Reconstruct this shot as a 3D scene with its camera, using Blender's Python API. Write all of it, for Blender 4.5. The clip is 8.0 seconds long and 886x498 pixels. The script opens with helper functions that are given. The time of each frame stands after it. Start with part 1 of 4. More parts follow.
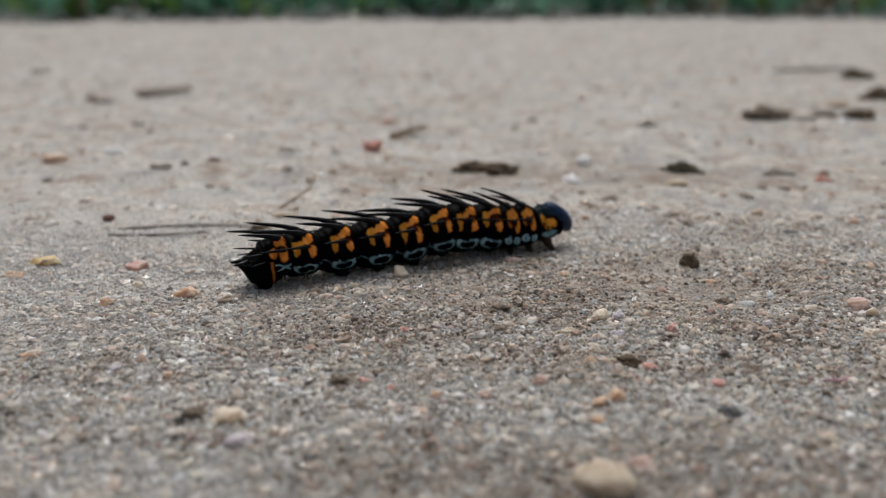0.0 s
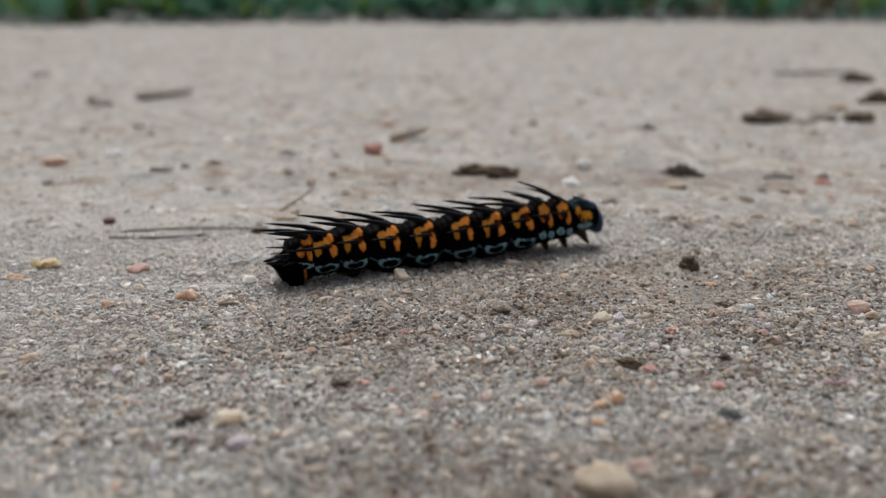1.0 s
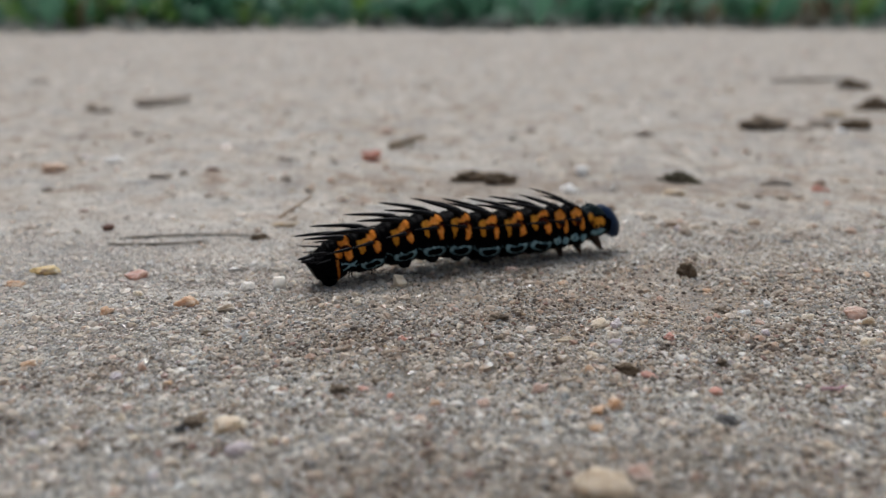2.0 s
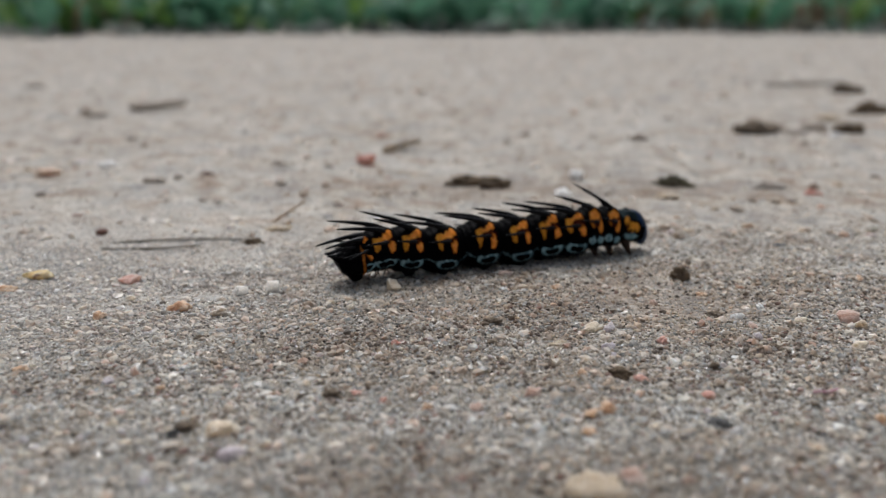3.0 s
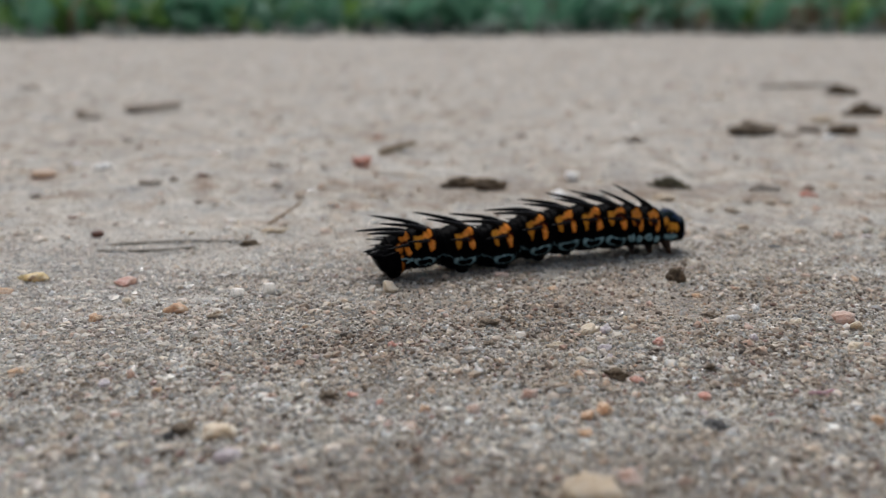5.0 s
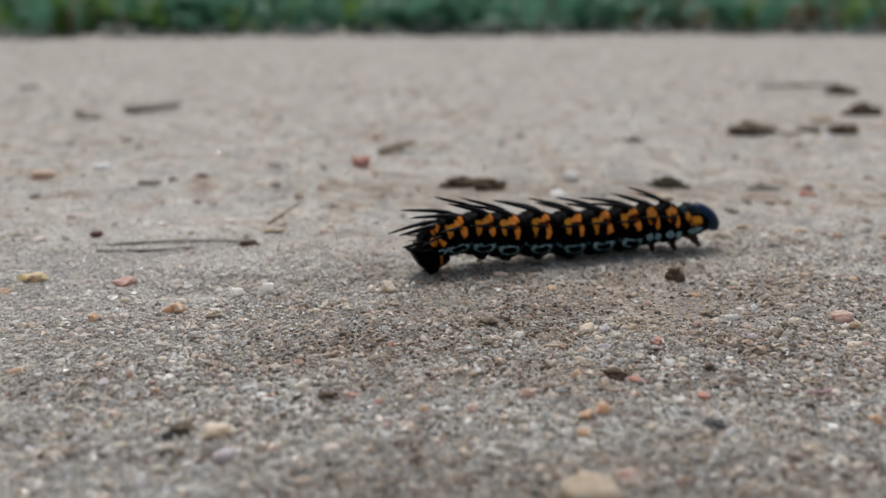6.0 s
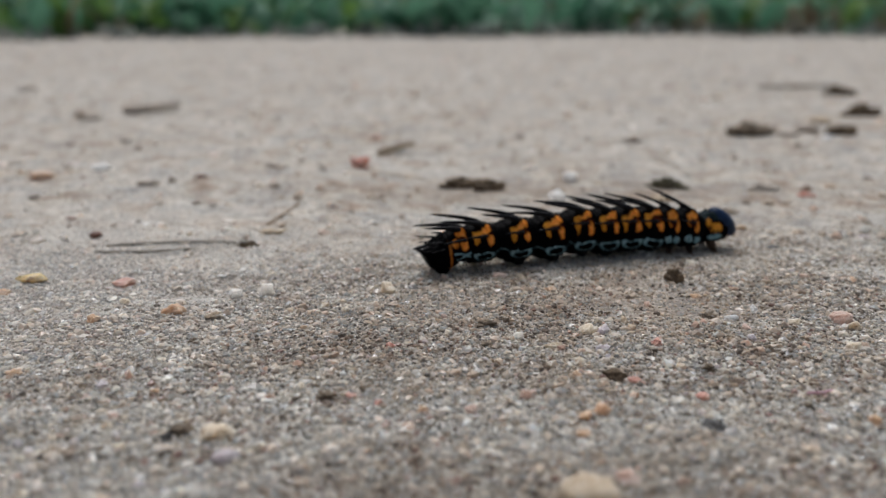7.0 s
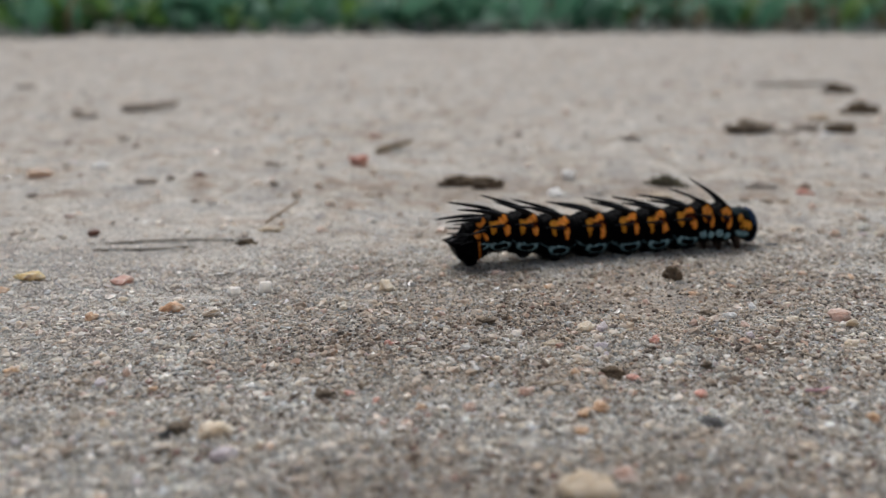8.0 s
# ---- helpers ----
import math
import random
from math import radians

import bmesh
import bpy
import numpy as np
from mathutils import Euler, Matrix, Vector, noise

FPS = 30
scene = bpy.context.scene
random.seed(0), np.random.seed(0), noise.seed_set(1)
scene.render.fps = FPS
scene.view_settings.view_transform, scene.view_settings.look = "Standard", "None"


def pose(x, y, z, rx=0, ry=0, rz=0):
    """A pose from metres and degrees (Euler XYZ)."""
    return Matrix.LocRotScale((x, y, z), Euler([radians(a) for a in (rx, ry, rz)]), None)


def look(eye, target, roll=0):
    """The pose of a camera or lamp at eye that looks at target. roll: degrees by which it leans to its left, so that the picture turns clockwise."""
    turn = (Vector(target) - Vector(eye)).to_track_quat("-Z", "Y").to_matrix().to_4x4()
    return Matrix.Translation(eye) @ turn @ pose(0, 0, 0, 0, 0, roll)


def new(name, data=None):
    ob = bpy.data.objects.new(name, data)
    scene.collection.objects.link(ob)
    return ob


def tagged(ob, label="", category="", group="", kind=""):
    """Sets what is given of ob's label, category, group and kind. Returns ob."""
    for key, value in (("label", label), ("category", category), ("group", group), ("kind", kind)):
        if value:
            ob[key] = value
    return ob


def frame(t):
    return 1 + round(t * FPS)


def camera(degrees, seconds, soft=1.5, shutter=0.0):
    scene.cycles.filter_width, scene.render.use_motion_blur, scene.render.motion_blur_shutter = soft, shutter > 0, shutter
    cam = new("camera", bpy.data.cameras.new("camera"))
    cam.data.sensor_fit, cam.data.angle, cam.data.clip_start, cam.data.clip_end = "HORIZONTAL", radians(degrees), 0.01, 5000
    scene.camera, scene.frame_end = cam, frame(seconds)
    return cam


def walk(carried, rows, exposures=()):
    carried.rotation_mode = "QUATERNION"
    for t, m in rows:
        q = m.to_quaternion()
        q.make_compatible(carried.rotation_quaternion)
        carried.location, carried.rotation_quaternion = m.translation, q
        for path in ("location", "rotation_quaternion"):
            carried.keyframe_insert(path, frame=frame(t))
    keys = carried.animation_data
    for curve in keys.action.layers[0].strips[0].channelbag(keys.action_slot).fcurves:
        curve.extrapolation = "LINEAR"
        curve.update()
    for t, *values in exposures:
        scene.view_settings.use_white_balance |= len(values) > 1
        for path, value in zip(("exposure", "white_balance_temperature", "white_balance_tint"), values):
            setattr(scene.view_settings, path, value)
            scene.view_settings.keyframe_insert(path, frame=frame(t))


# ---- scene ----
import functools

# a phone held just above a sandy yard; the caterpillar crawls past about nine centimetres away
cam = camera(55, 8.0, soft=1.15)
cam.data.dof.use_dof = True
cam.data.dof.focus_distance = 0.078
cam.data.dof.aperture_fstop = 24.0
ROWS = [
    (0.0, pose(0.00000, 0.00000, 0.03000, 71.600, 0, 0.000) @ pose(0, 0, 0, 0, 0, 0.000)),
    (0.5, pose(-0.00012, -0.00009, 0.03007, 71.695, 0, -0.016) @ pose(0, 0, 0, 0, 0, 0.007)),
    (1.0, pose(-0.00008, -0.00015, 0.03004, 71.799, 0, -0.020) @ pose(0, 0, 0, 0, 0, 0.037)),
    (1.5, pose(-0.00020, -0.00037, 0.03013, 72.028, 0, -0.042) @ pose(0, 0, 0, 0, 0, 0.045)),
    (3.0, pose(0.00016, -0.00044, 0.03011, 72.526, 0, -0.425) @ pose(0, 0, 0, 0, 0, 0.051)),
    (3.5, pose(0.00015, -0.00049, 0.03012, 72.634, 0, -0.459) @ pose(0, 0, 0, 0, 0, 0.052)),
    (4.0, pose(0.00025, -0.00053, 0.03015, 72.706, 0, -0.665) @ pose(0, 0, 0, 0, 0, 0.057)),
    (4.5, pose(0.00006, -0.00048, 0.03015, 72.630, 0, -0.727) @ pose(0, 0, 0, 0, 0, 0.094)),
    (6.0, pose(0.00015, -0.00050, 0.03013, 72.626, 0, -0.765) @ pose(0, 0, 0, 0, 0, 0.061)),
    (6.5, pose(0.00015, -0.00055, 0.03011, 72.743, 0, -0.770) @ pose(0, 0, 0, 0, 0, 0.065)),
    (7.0, pose(0.00015, -0.00050, 0.03012, 72.692, 0, -0.820) @ pose(0, 0, 0, 0, 0, 0.056)),
    (7.5, pose(0.00014, -0.00057, 0.03017, 72.667, 0, -0.903) @ pose(0, 0, 0, 0, 0, 0.105)),
    (8.0, pose(0.00020, -0.00047, 0.03008, 72.557, 0, -0.901) @ pose(0, 0, 0, 0, 0, 0.047)),
]
walk(cam, ROWS)

# ---------------------------------------------------------------- light: an overcast afternoon sky
SUN_UP, SUN_TURN = 60, 350
world = bpy.data.worlds.new("sky")
scene.world = world
world.use_nodes = True
wn = world.node_tree.nodes
wn.clear()
sky = wn.new("ShaderNodeTexSky")
sky.sky_type = "NISHITA"
sky.sun_disc = False
sky.sun_elevation = radians(SUN_UP)
sky.sun_rotation = radians(SUN_TURN)
sky.dust_density = 4.0
sky.ozone_density = 0.6
sky_bg = wn.new("ShaderNodeBackground")
sky_bg.inputs["Strength"].default_value = 0.095
sky_out = wn.new("ShaderNodeOutputWorld")
cloud = wn.new("ShaderNodeHueSaturation")  # thin cloud takes most of the blue out of the sky
cloud.inputs["Saturation"].default_value = 0.55
world.node_tree.links.new(sky.outputs["Color"], cloud.inputs["Color"])
world.node_tree.links.new(cloud.outputs["Color"], sky_bg.inputs["Color"])
world.node_tree.links.new(sky_bg.outputs["Background"], sky_out.inputs["Surface"])

sun_data = bpy.data.lights.new("sun", "SUN")
sun_data.energy = 2.4
sun_data.angle = radians(42)
sun_data.color = (0.95, 0.965, 1.0)
sun = new("sun", sun_data)
sun.matrix_world = look((math.sin(radians(SUN_TURN)), math.cos(radians(SUN_TURN)), math.tan(radians(SUN_UP))), (0, 0, 0))
scene.view_settings.exposure = -0.14

MM = 0.001


# ---------------------------------------------------------------- materials
class Mat:
    """A node material in the making."""

    def __init__(self, name):
        self.m = bpy.data.materials.new(name)
        self.m.use_nodes = True
        self.n = self.m.node_tree.nodes
        self.bsdf = self.n["Principled BSDF"]

    def node(self, kind, **values):
        nd = self.n.new(kind)
        for k, v in values.items():
            nd.inputs[k.replace("_", " ")].default_value = v
        return nd

    def link(self, a, b):
        self.m.node_tree.links.new(a, b)

    def noise(self, scale, detail=4.0, rough=0.6, coords="Object"):
        tc = self.n.new("ShaderNodeTexCoord")
        nd = self.node("ShaderNodeTexNoise", Scale=scale, Detail=detail, Roughness=rough)
        self.link(tc.outputs[coords], nd.inputs["Vector"])
        return nd.outputs["Fac"]

    def voronoi(self, scale, feature="F1", output="Color"):
        tc = self.n.new("ShaderNodeTexCoord")
        nd = self.node("ShaderNodeTexVoronoi", Scale=scale)
        nd.feature = feature
        self.link(tc.outputs["Object"], nd.inputs["Vector"])
        return nd.outputs[output]

    def ramp(self, fac, stops, mode="LINEAR"):
        nd = self.n.new("ShaderNodeValToRGB")
        nd.color_ramp.interpolation = mode
        els = nd.color_ramp.elements
        while len(els) < len(stops):
            els.new(0.5)
        for e, (p, c) in zip(els, stops):
            e.position, e.color = p, (*c, 1)
        self.link(fac, nd.inputs["Fac"])
        return nd.outputs["Color"]

    def mix(self, fac, a, b, blend="MIX"):
        nd = self.n.new("ShaderNodeMix")
        nd.data_type, nd.blend_type = "RGBA", blend
        for sock, v in ((nd.inputs[0], fac), (nd.inputs[6], a), (nd.inputs[7], b)):
            if isinstance(v, (int, float)):
                sock.default_value = v
            elif isinstance(v, tuple):
                sock.default_value = (*v, 1)
            else:
                self.link(v, sock)
        return nd.outputs[2]

    def bump(self, height, strength, distance):
        nd = self.node("ShaderNodeBump", Strength=strength, Distance=distance)
        self.link(height, nd.inputs["Height"])
        self.link(nd.outputs["Normal"], self.bsdf.inputs["Normal"])

    def set(self, **values):
        for k, v in values.items():
            sock = self.bsdf.inputs[k.replace("_", " ")]
            if isinstance(v, (int, float)):
                sock.default_value = v
            elif isinstance(v, tuple):
                sock.default_value = (*v, 1)
            else:
                self.link(v, sock)
        return self.m


GRAIN_STOPS = [
    (0.00, (0.016, 0.014, 0.012)), (0.035, (0.085, 0.068, 0.050)), (0.07, (0.28, 0.235, 0.175)), (0.13, (0.44, 0.39, 0.305)), (0.28, (0.54, 0.49, 0.405)),
    (0.50, (0.62, 0.58, 0.495)), (0.72, (0.73, 0.695, 0.61)), (0.88, (0.89, 0.865, 0.80)), (0.970, (0.57, 0.40, 0.29)), (0.988, (0.51, 0.33, 0.27)),
]


# spills of darker, browner dirt: centre and half widths in millimetres; the first, stretched towards the crawl, also
# paints shade under the body
SPILLS_AND_SHADE = ((-3, 76, 22, 11), (24, 76, 20, 12), (14, 45, 20, 5), (-9, 67.5, 9, 4.5), (5, 61, 15, 3.5), (8, 126, 24, 9), (40, 126, 14, 6))


def stains(m):
    """Patches of damp, browner dust, a few centimetres wide, finer blotches, and the spills, one with painted shade."""
    wide = m.ramp(m.noise(38, 3, 0.55), [(0.46, (1, 1, 1)), (0.72, (0.82, 0.77, 0.72))])
    fine = m.ramp(m.noise(210, 4, 0.65), [(0.44, (1, 1, 1)), (0.72, (0.70, 0.595, 0.53))])
    tiny = m.ramp(m.noise(760, 3, 0.6), [(0.34, (0.70, 0.66, 0.61)), (0.47, (1, 1, 1)), (0.62, (1.10, 1.10, 1.09))])
    both = m.mix(1.0, m.mix(1.0, wide, fine, "MULTIPLY"), tiny, "MULTIPLY")
    # spills of darker, browner dirt with frayed edges; the first also holds painted body shade
    for cx, cy, rx, ry in SPILLS_AND_SHADE:
        tc = m.n.new("ShaderNodeTexCoord")
        shift = m.n.new("ShaderNodeMapping")
        shift.vector_type = "TEXTURE"
        shift.inputs["Location"].default_value = (cx * MM, cy * MM, 0)
        shift.inputs["Scale"].default_value = (rx * MM, ry * MM, 10)
        m.link(tc.outputs["Object"], shift.inputs["Vector"])
        far = m.n.new("ShaderNodeVectorMath")
        far.operation = "LENGTH"
        m.link(shift.outputs["Vector"], far.inputs[0])
        fray = m.n.new("ShaderNodeMath")
        fray.operation = "MULTIPLY_ADD"
        fray.inputs[1].default_value = 3.4
        m.link(m.noise(170, 6, 0.72), fray.inputs[0])
        m.link(far.outputs["Value"], fray.inputs[2])
        spill_shade = m.ramp(fray.outputs[0], [(0.0, (0.58, 0.515, 0.47)), (0.4, (0.72, 0.66, 0.61)), (1.0, (1, 1, 1))])
        wide_ramp = m.n.new("ShaderNodeMapRange")
        wide_ramp.inputs["From Min"].default_value = 1.2
        wide_ramp.inputs["From Max"].default_value = 3.2
        m.link(fray.outputs[0], wide_ramp.inputs["Value"])
        m.link(wide_ramp.outputs["Result"], spill_shade.node.inputs["Fac"])
        both = m.mix(1.0, both, spill_shade, "MULTIPLY")
    # a wide dusting of pale, dry silt
    tc = m.n.new("ShaderNodeTexCoord")
    shift = m.n.new("ShaderNodeMapping")
    shift.vector_type = "TEXTURE"
    shift.inputs["Location"].default_value = (-42 * MM, 88 * MM, 0)
    shift.inputs["Scale"].default_value = (30 * MM, 26 * MM, 10)
    m.link(tc.outputs["Object"], shift.inputs["Vector"])
    far = m.n.new("ShaderNodeVectorMath")
    far.operation = "LENGTH"
    m.link(shift.outputs["Vector"], far.inputs[0])
    fray = m.n.new("ShaderNodeMath")
    fray.operation = "MULTIPLY_ADD"
    fray.inputs[1].default_value = 1.2
    m.link(m.noise(200, 5, 0.7), fray.inputs[0])
    m.link(far.outputs["Value"], fray.inputs[2])
    dusting = m.n.new("ShaderNodeMapRange")
    dusting.inputs["From Min"].default_value = 1.9
    dusting.inputs["From Max"].default_value = 0.9
    dusting.inputs["To Max"].default_value = 0.5
    m.link(fray.outputs[0], dusting.inputs["Value"])
    m.silt = dusting.outputs["Result"]
    return both


COARSE_STOPS = [
    (0.00, (0.20, 0.17, 0.135)), (0.05, (0.42, 0.385, 0.325)), (0.20, (0.56, 0.525, 0.455)), (0.42, (0.66, 0.63, 0.565)),
    (0.62, (0.80, 0.78, 0.73)), (0.79, (0.70, 0.63, 0.51)), (0.90, (0.67, 0.56, 0.47)), (0.95, (0.62, 0.47, 0.385)), (0.972, (0.56, 0.40, 0.33)), (0.982, (0.58, 0.54, 0.57)),
]


CRUMB_STOPS = [
    (0.00, (0.045, 0.033, 0.023)), (0.30, (0.09, 0.066, 0.046)), (0.55, (0.15, 0.108, 0.074)), (0.75, (0.22, 0.155, 0.105)), (0.88, (0.22, 0.115, 0.095)),
]


def make_grain_material(name, stops, milky=0.0, clear=0.0):
    """Loose grains, each with a colour of its own; the share called clear is glassy quartz."""
    m = Mat(name)
    geo = m.n.new("ShaderNodeNewGeometry")
    col = m.ramp(geo.outputs["Random Per Island"], stops, "CONSTANT")
    col = m.mix(0.22, col, m.ramp(m.noise(2600, 3), [(0.3, (0.34, 0.305, 0.255)), (0.7, (0.66, 0.63, 0.57))]))
    col = m.mix(0.85, col, stains(m), "MULTIPLY")
    col = m.mix(1.0, m.mix(m.silt, col, (0.60, 0.565, 0.51)), (1.09, 1.045, 1.025), "MULTIPLY")
    other = m.n.new("ShaderNodeTexWhiteNoise")
    other.noise_dimensions = "1D"
    m.link(geo.outputs["Random Per Island"], other.inputs["W"])
    glassy = m.ramp(other.outputs["Value"], [(0.0, (1, 1, 1)), (max(0.001, clear), (0, 0, 0))], "CONSTANT")
    rough = m.mix(glassy, m.ramp(other.outputs["Value"], [(0.0, (0.85,) * 3), (0.3, (0.7,) * 3), (0.74, (0.13,) * 3)], "CONSTANT"), (0.12, 0.12, 0.12))
    m.bump(m.noise(5000, 2), 0.25, 0.00005)
    m.bsdf.inputs["Subsurface Radius"].default_value = (1.0, 0.8, 0.65)
    if clear:
        m.set(Transmission_Weight=m.mix(glassy, (0, 0, 0), (0.5, 0.5, 0.5)))
        col = m.mix(glassy, col, m.mix(0.55, col, (0.90, 0.87, 0.81)))
    m.set(Base_Color=col, Roughness=rough, Subsurface_Weight=milky, Subsurface_Scale=0.0009)
    if clear:  # light passes through every grain
        passing = m.n.new("ShaderNodeBsdfTranslucent")
        both = m.node("ShaderNodeMixShader", Fac=0.14)
        m.link(m.mix(0.3, col, (0.85, 0.80, 0.72)), passing.inputs["Color"])
        m.link(m.bsdf.outputs[0], both.inputs[1])
        m.link(passing.outputs[0], both.inputs[2])
        m.link(both.outputs[0], m.n["Material Output"].inputs["Surface"])
    return m.m


def make_ground_material():
    m = Mat("sandy_soil")
    cell = m.ramp(m.voronoi(1700), GRAIN_STOPS, "CONSTANT")
    dust = m.ramp(m.noise(620, 6, 0.75), [(0.3, (0.285, 0.265, 0.236)), (0.5, (0.40, 0.381, 0.350)), (0.72, (0.495, 0.476, 0.444))])
    col = m.mix(0.86, cell, dust)
    tint = m.ramp(m.noise(105, 4, 0.6), [(0.26, (0.62, 0.635, 0.66)), (0.40, (0.95, 0.955, 0.97)), (0.50, (1.16, 1.15, 1.13)), (0.58, (1.0, 0.965, 0.92)), (0.67, (0.92, 0.80, 0.71)), (0.80, (0.60, 0.53, 0.47))])
    col = m.mix(0.9, col, tint, "MULTIPLY")
    mottle = m.ramp(m.noise(250, 3, 0.55), [(0.30, (0.70, 0.71, 0.73)), (0.45, (0.95, 0.95, 0.955)), (0.55, (1.04, 1.035, 1.03)), (0.72, (1.24, 1.23, 1.21))])
    col = m.mix(0.9, col, mottle, "MULTIPLY")
    col = m.mix(0.85, col, stains(m), "MULTIPLY")
    col = m.mix(m.silt, col, (0.585, 0.55, 0.495))
    m.bump(m.voronoi(1700, "F1", "Distance"), 0.9, -0.0004)
    return m.set(Base_Color=col, Roughness=0.85)


def make_stone_material(name, dark, light, rough=0.6, see_through=0.0, spots=None, scale=900):
    m = Mat(name)
    col = m.ramp(m.noise(scale, 5, 0.65), [(0.32, dark), (0.68, light)])
    if spots:
        col = m.mix(m.ramp(m.noise(520, 2), [(0.60, (0, 0, 0)), (0.68, (1, 1, 1))]), col, spots)
    dust = m.ramp(m.noise(1300, 5, 0.7), [(0.46, (0, 0, 0)), (0.66, (0.5, 0.5, 0.5))])
    col = m.mix(dust, col, (0.46, 0.43, 0.38)) if light[0] > 0.3 and see_through == 0 else col
    m.bump(m.noise(1900, 5, 0.75), 0.7, 0.0003)
    m.bsdf.inputs["Subsurface Radius"].default_value = (1.0, 0.95, 0.90)
    return m.set(Base_Color=col, Roughness=rough, Transmission_Weight=see_through, Subsurface_Weight=0.85 if light[0] > 0.5 else 0.0, Subsurface_Scale=0.005 if light[0] > 0.85 else 0.0018)


def make_plant_material(name, dark, light, rough=0.7):
    m = Mat(name)
    geo = m.n.new("ShaderNodeNewGeometry")
    base = m.ramp(geo.outputs["Random Per Island"], [(0.0, dark), (1.0, light)])
    col = m.mix(0.4, base, m.ramp(m.noise(160, 4), [(0.3, dark), (0.7, light)]))
    m.set(Base_Color=col, Roughness=rough)
    glow = m.n.new("ShaderNodeBsdfTranslucent")
    both = m.node("ShaderNodeMixShader", Fac=0.35)
    m.link(col, glow.inputs["Color"])
    m.link(m.bsdf.outputs[0], both.inputs[1])
    m.link(glow.outputs[0], both.inputs[2])
    m.link(both.outputs[0], m.n["Material Output"].inputs["Surface"])
    return m.m


def make_skin_material():
    """Velvet-black caterpillar skin with orange patches and pale blue lines, held as masks on the mesh."""
    m = Mat("caterpillar_skin")
    att = m.n.new("ShaderNodeAttribute")
    att.attribute_name = "marking"
    sep = m.n.new("ShaderNodeSeparateColor")
    m.link(att.outputs["Color"], sep.inputs["Color"])
    black = m.ramp(m.noise(1400, 4), [(0.35, (0.0008, 0.0008, 0.0011)), (0.7, (0.0022, 0.0022, 0.0027))])
    orange = m.ramp(m.noise(900, 4, 0.6), [(0.28, (0.26, 0.085, 0.010)), (0.50, (0.72, 0.225, 0.032)), (0.75, (0.86, 0.37, 0.09))])
    blue = m.ramp(m.noise(1500, 4, 0.6), [(0.28, (0.035, 0.100, 0.130)), (0.50, (0.18, 0.315, 0.355)), (0.76, (0.34, 0.49, 0.52))])
    red = m.ramp(m.noise(1700, 3), [(0.3, (0.02, 0.004, 0.003)), (0.7, (0.055, 0.010, 0.006))])
    yellow = m.ramp(m.noise(1100, 4, 0.6), [(0.28, (0.22, 0.115, 0.012)), (0.52, (0.60, 0.275, 0.026)), (0.75, (0.74, 0.40, 0.07))])
    col = m.mix(sep.outputs["Red"], black, m.mix(att.outputs["Alpha"], orange, yellow))
    col = m.mix(sep.outputs["Green"], col, blue)
    col = m.mix(sep.outputs["Blue"], col, red)
    m.bump(m.noise(2800, 4, 0.65), 0.55, 0.00012)
    return m.set(Base_Color=col, Roughness=0.4, Specular_IOR_Level=0.012)


def make_plain_material(name, dark, light, rough, gloss=0.4, scale=1500, coat=0.0):
    m = Mat(name)
    col = m.ramp(m.noise(scale, 4), [(0.32, dark), (0.7, light)])
    m.bump(m.noise(3000, 3), 0.3, 0.00006)
    return m.set(Base_Color=col, Roughness=rough, Specular_IOR_Level=gloss, Coat_Weight=coat)


GRAIN = make_grain_material("sand_grain", GRAIN_STOPS, 0.8, 0.2)
CRUMB = make_grain_material("dirt_crumb", CRUMB_STOPS)
SPECK = make_grain_material("dark_speck", [(0.0, (0.012, 0.011, 0.010)), (0.5, (0.035, 0.028, 0.022)), (0.8, (0.07, 0.045, 0.032))])
COARSE = make_grain_material("coarse_grain", COARSE_STOPS, 0.8, 0.22)
SOIL = make_ground_material()
AMBER = make_stone_material("amber_chip", (0.72, 0.45, 0.17), (0.84, 0.64, 0.36), 0.2, 0.0, (0.20, 0.07, 0.02))
TAN = make_stone_material("tan_stone", (0.38, 0.29, 0.19), (0.54, 0.44, 0.32), 0.55)
PALE = make_stone_material("pale_quartz", (0.62, 0.475, 0.335), (0.82, 0.69, 0.53), 0.3)
CREAM = make_stone_material("cream_quartz", (0.76, 0.66, 0.53), (0.90, 0.81, 0.69), 0.4)
WHITE = make_stone_material("white_quartz", (0.80, 0.78, 0.73), (0.93, 0.91, 0.87), 0.35)
ORANGE = make_stone_material("orange_stone", (0.48, 0.275, 0.16), (0.66, 0.44, 0.29), 0.65)
BRICKY = make_stone_material("brick_red_stone", (0.46, 0.185, 0.14), (0.62, 0.31, 0.24), 0.6)
PINK = make_stone_material("pink_stone", (0.48, 0.31, 0.245), (0.64, 0.45, 0.37), 0.6)
LILAC = make_stone_material("lilac_stone", (0.42, 0.36, 0.38), (0.56, 0.50, 0.52), 0.45)
MAGENTA = make_stone_material("magenta_flake", (0.20, 0.05, 0.09), (0.36, 0.13, 0.18), 0.6)
DIRT = make_stone_material("dark_dirt", (0.055, 0.038, 0.023), (0.25, 0.18, 0.115), 0.95, scale=520)
OLIVE = make_stone_material("olive_dirt", (0.055, 0.048, 0.03), (0.21, 0.185, 0.12), 0.95, scale=520)
CRUMBLY = make_stone_material("crumbly_dirt", (0.085, 0.062, 0.042), (0.30, 0.235, 0.17), 0.95, scale=900)
PEACH = make_stone_material("peach_stone", (0.60, 0.40, 0.28), (0.78, 0.58, 0.44), 0.5)
ROSE = make_stone_material("rose_stone", (0.46, 0.24, 0.19), (0.60, 0.37, 0.30), 0.6)
SEED = make_stone_material("seed_coat", (0.09, 0.032, 0.02), (0.20, 0.085, 0.055), 0.5)
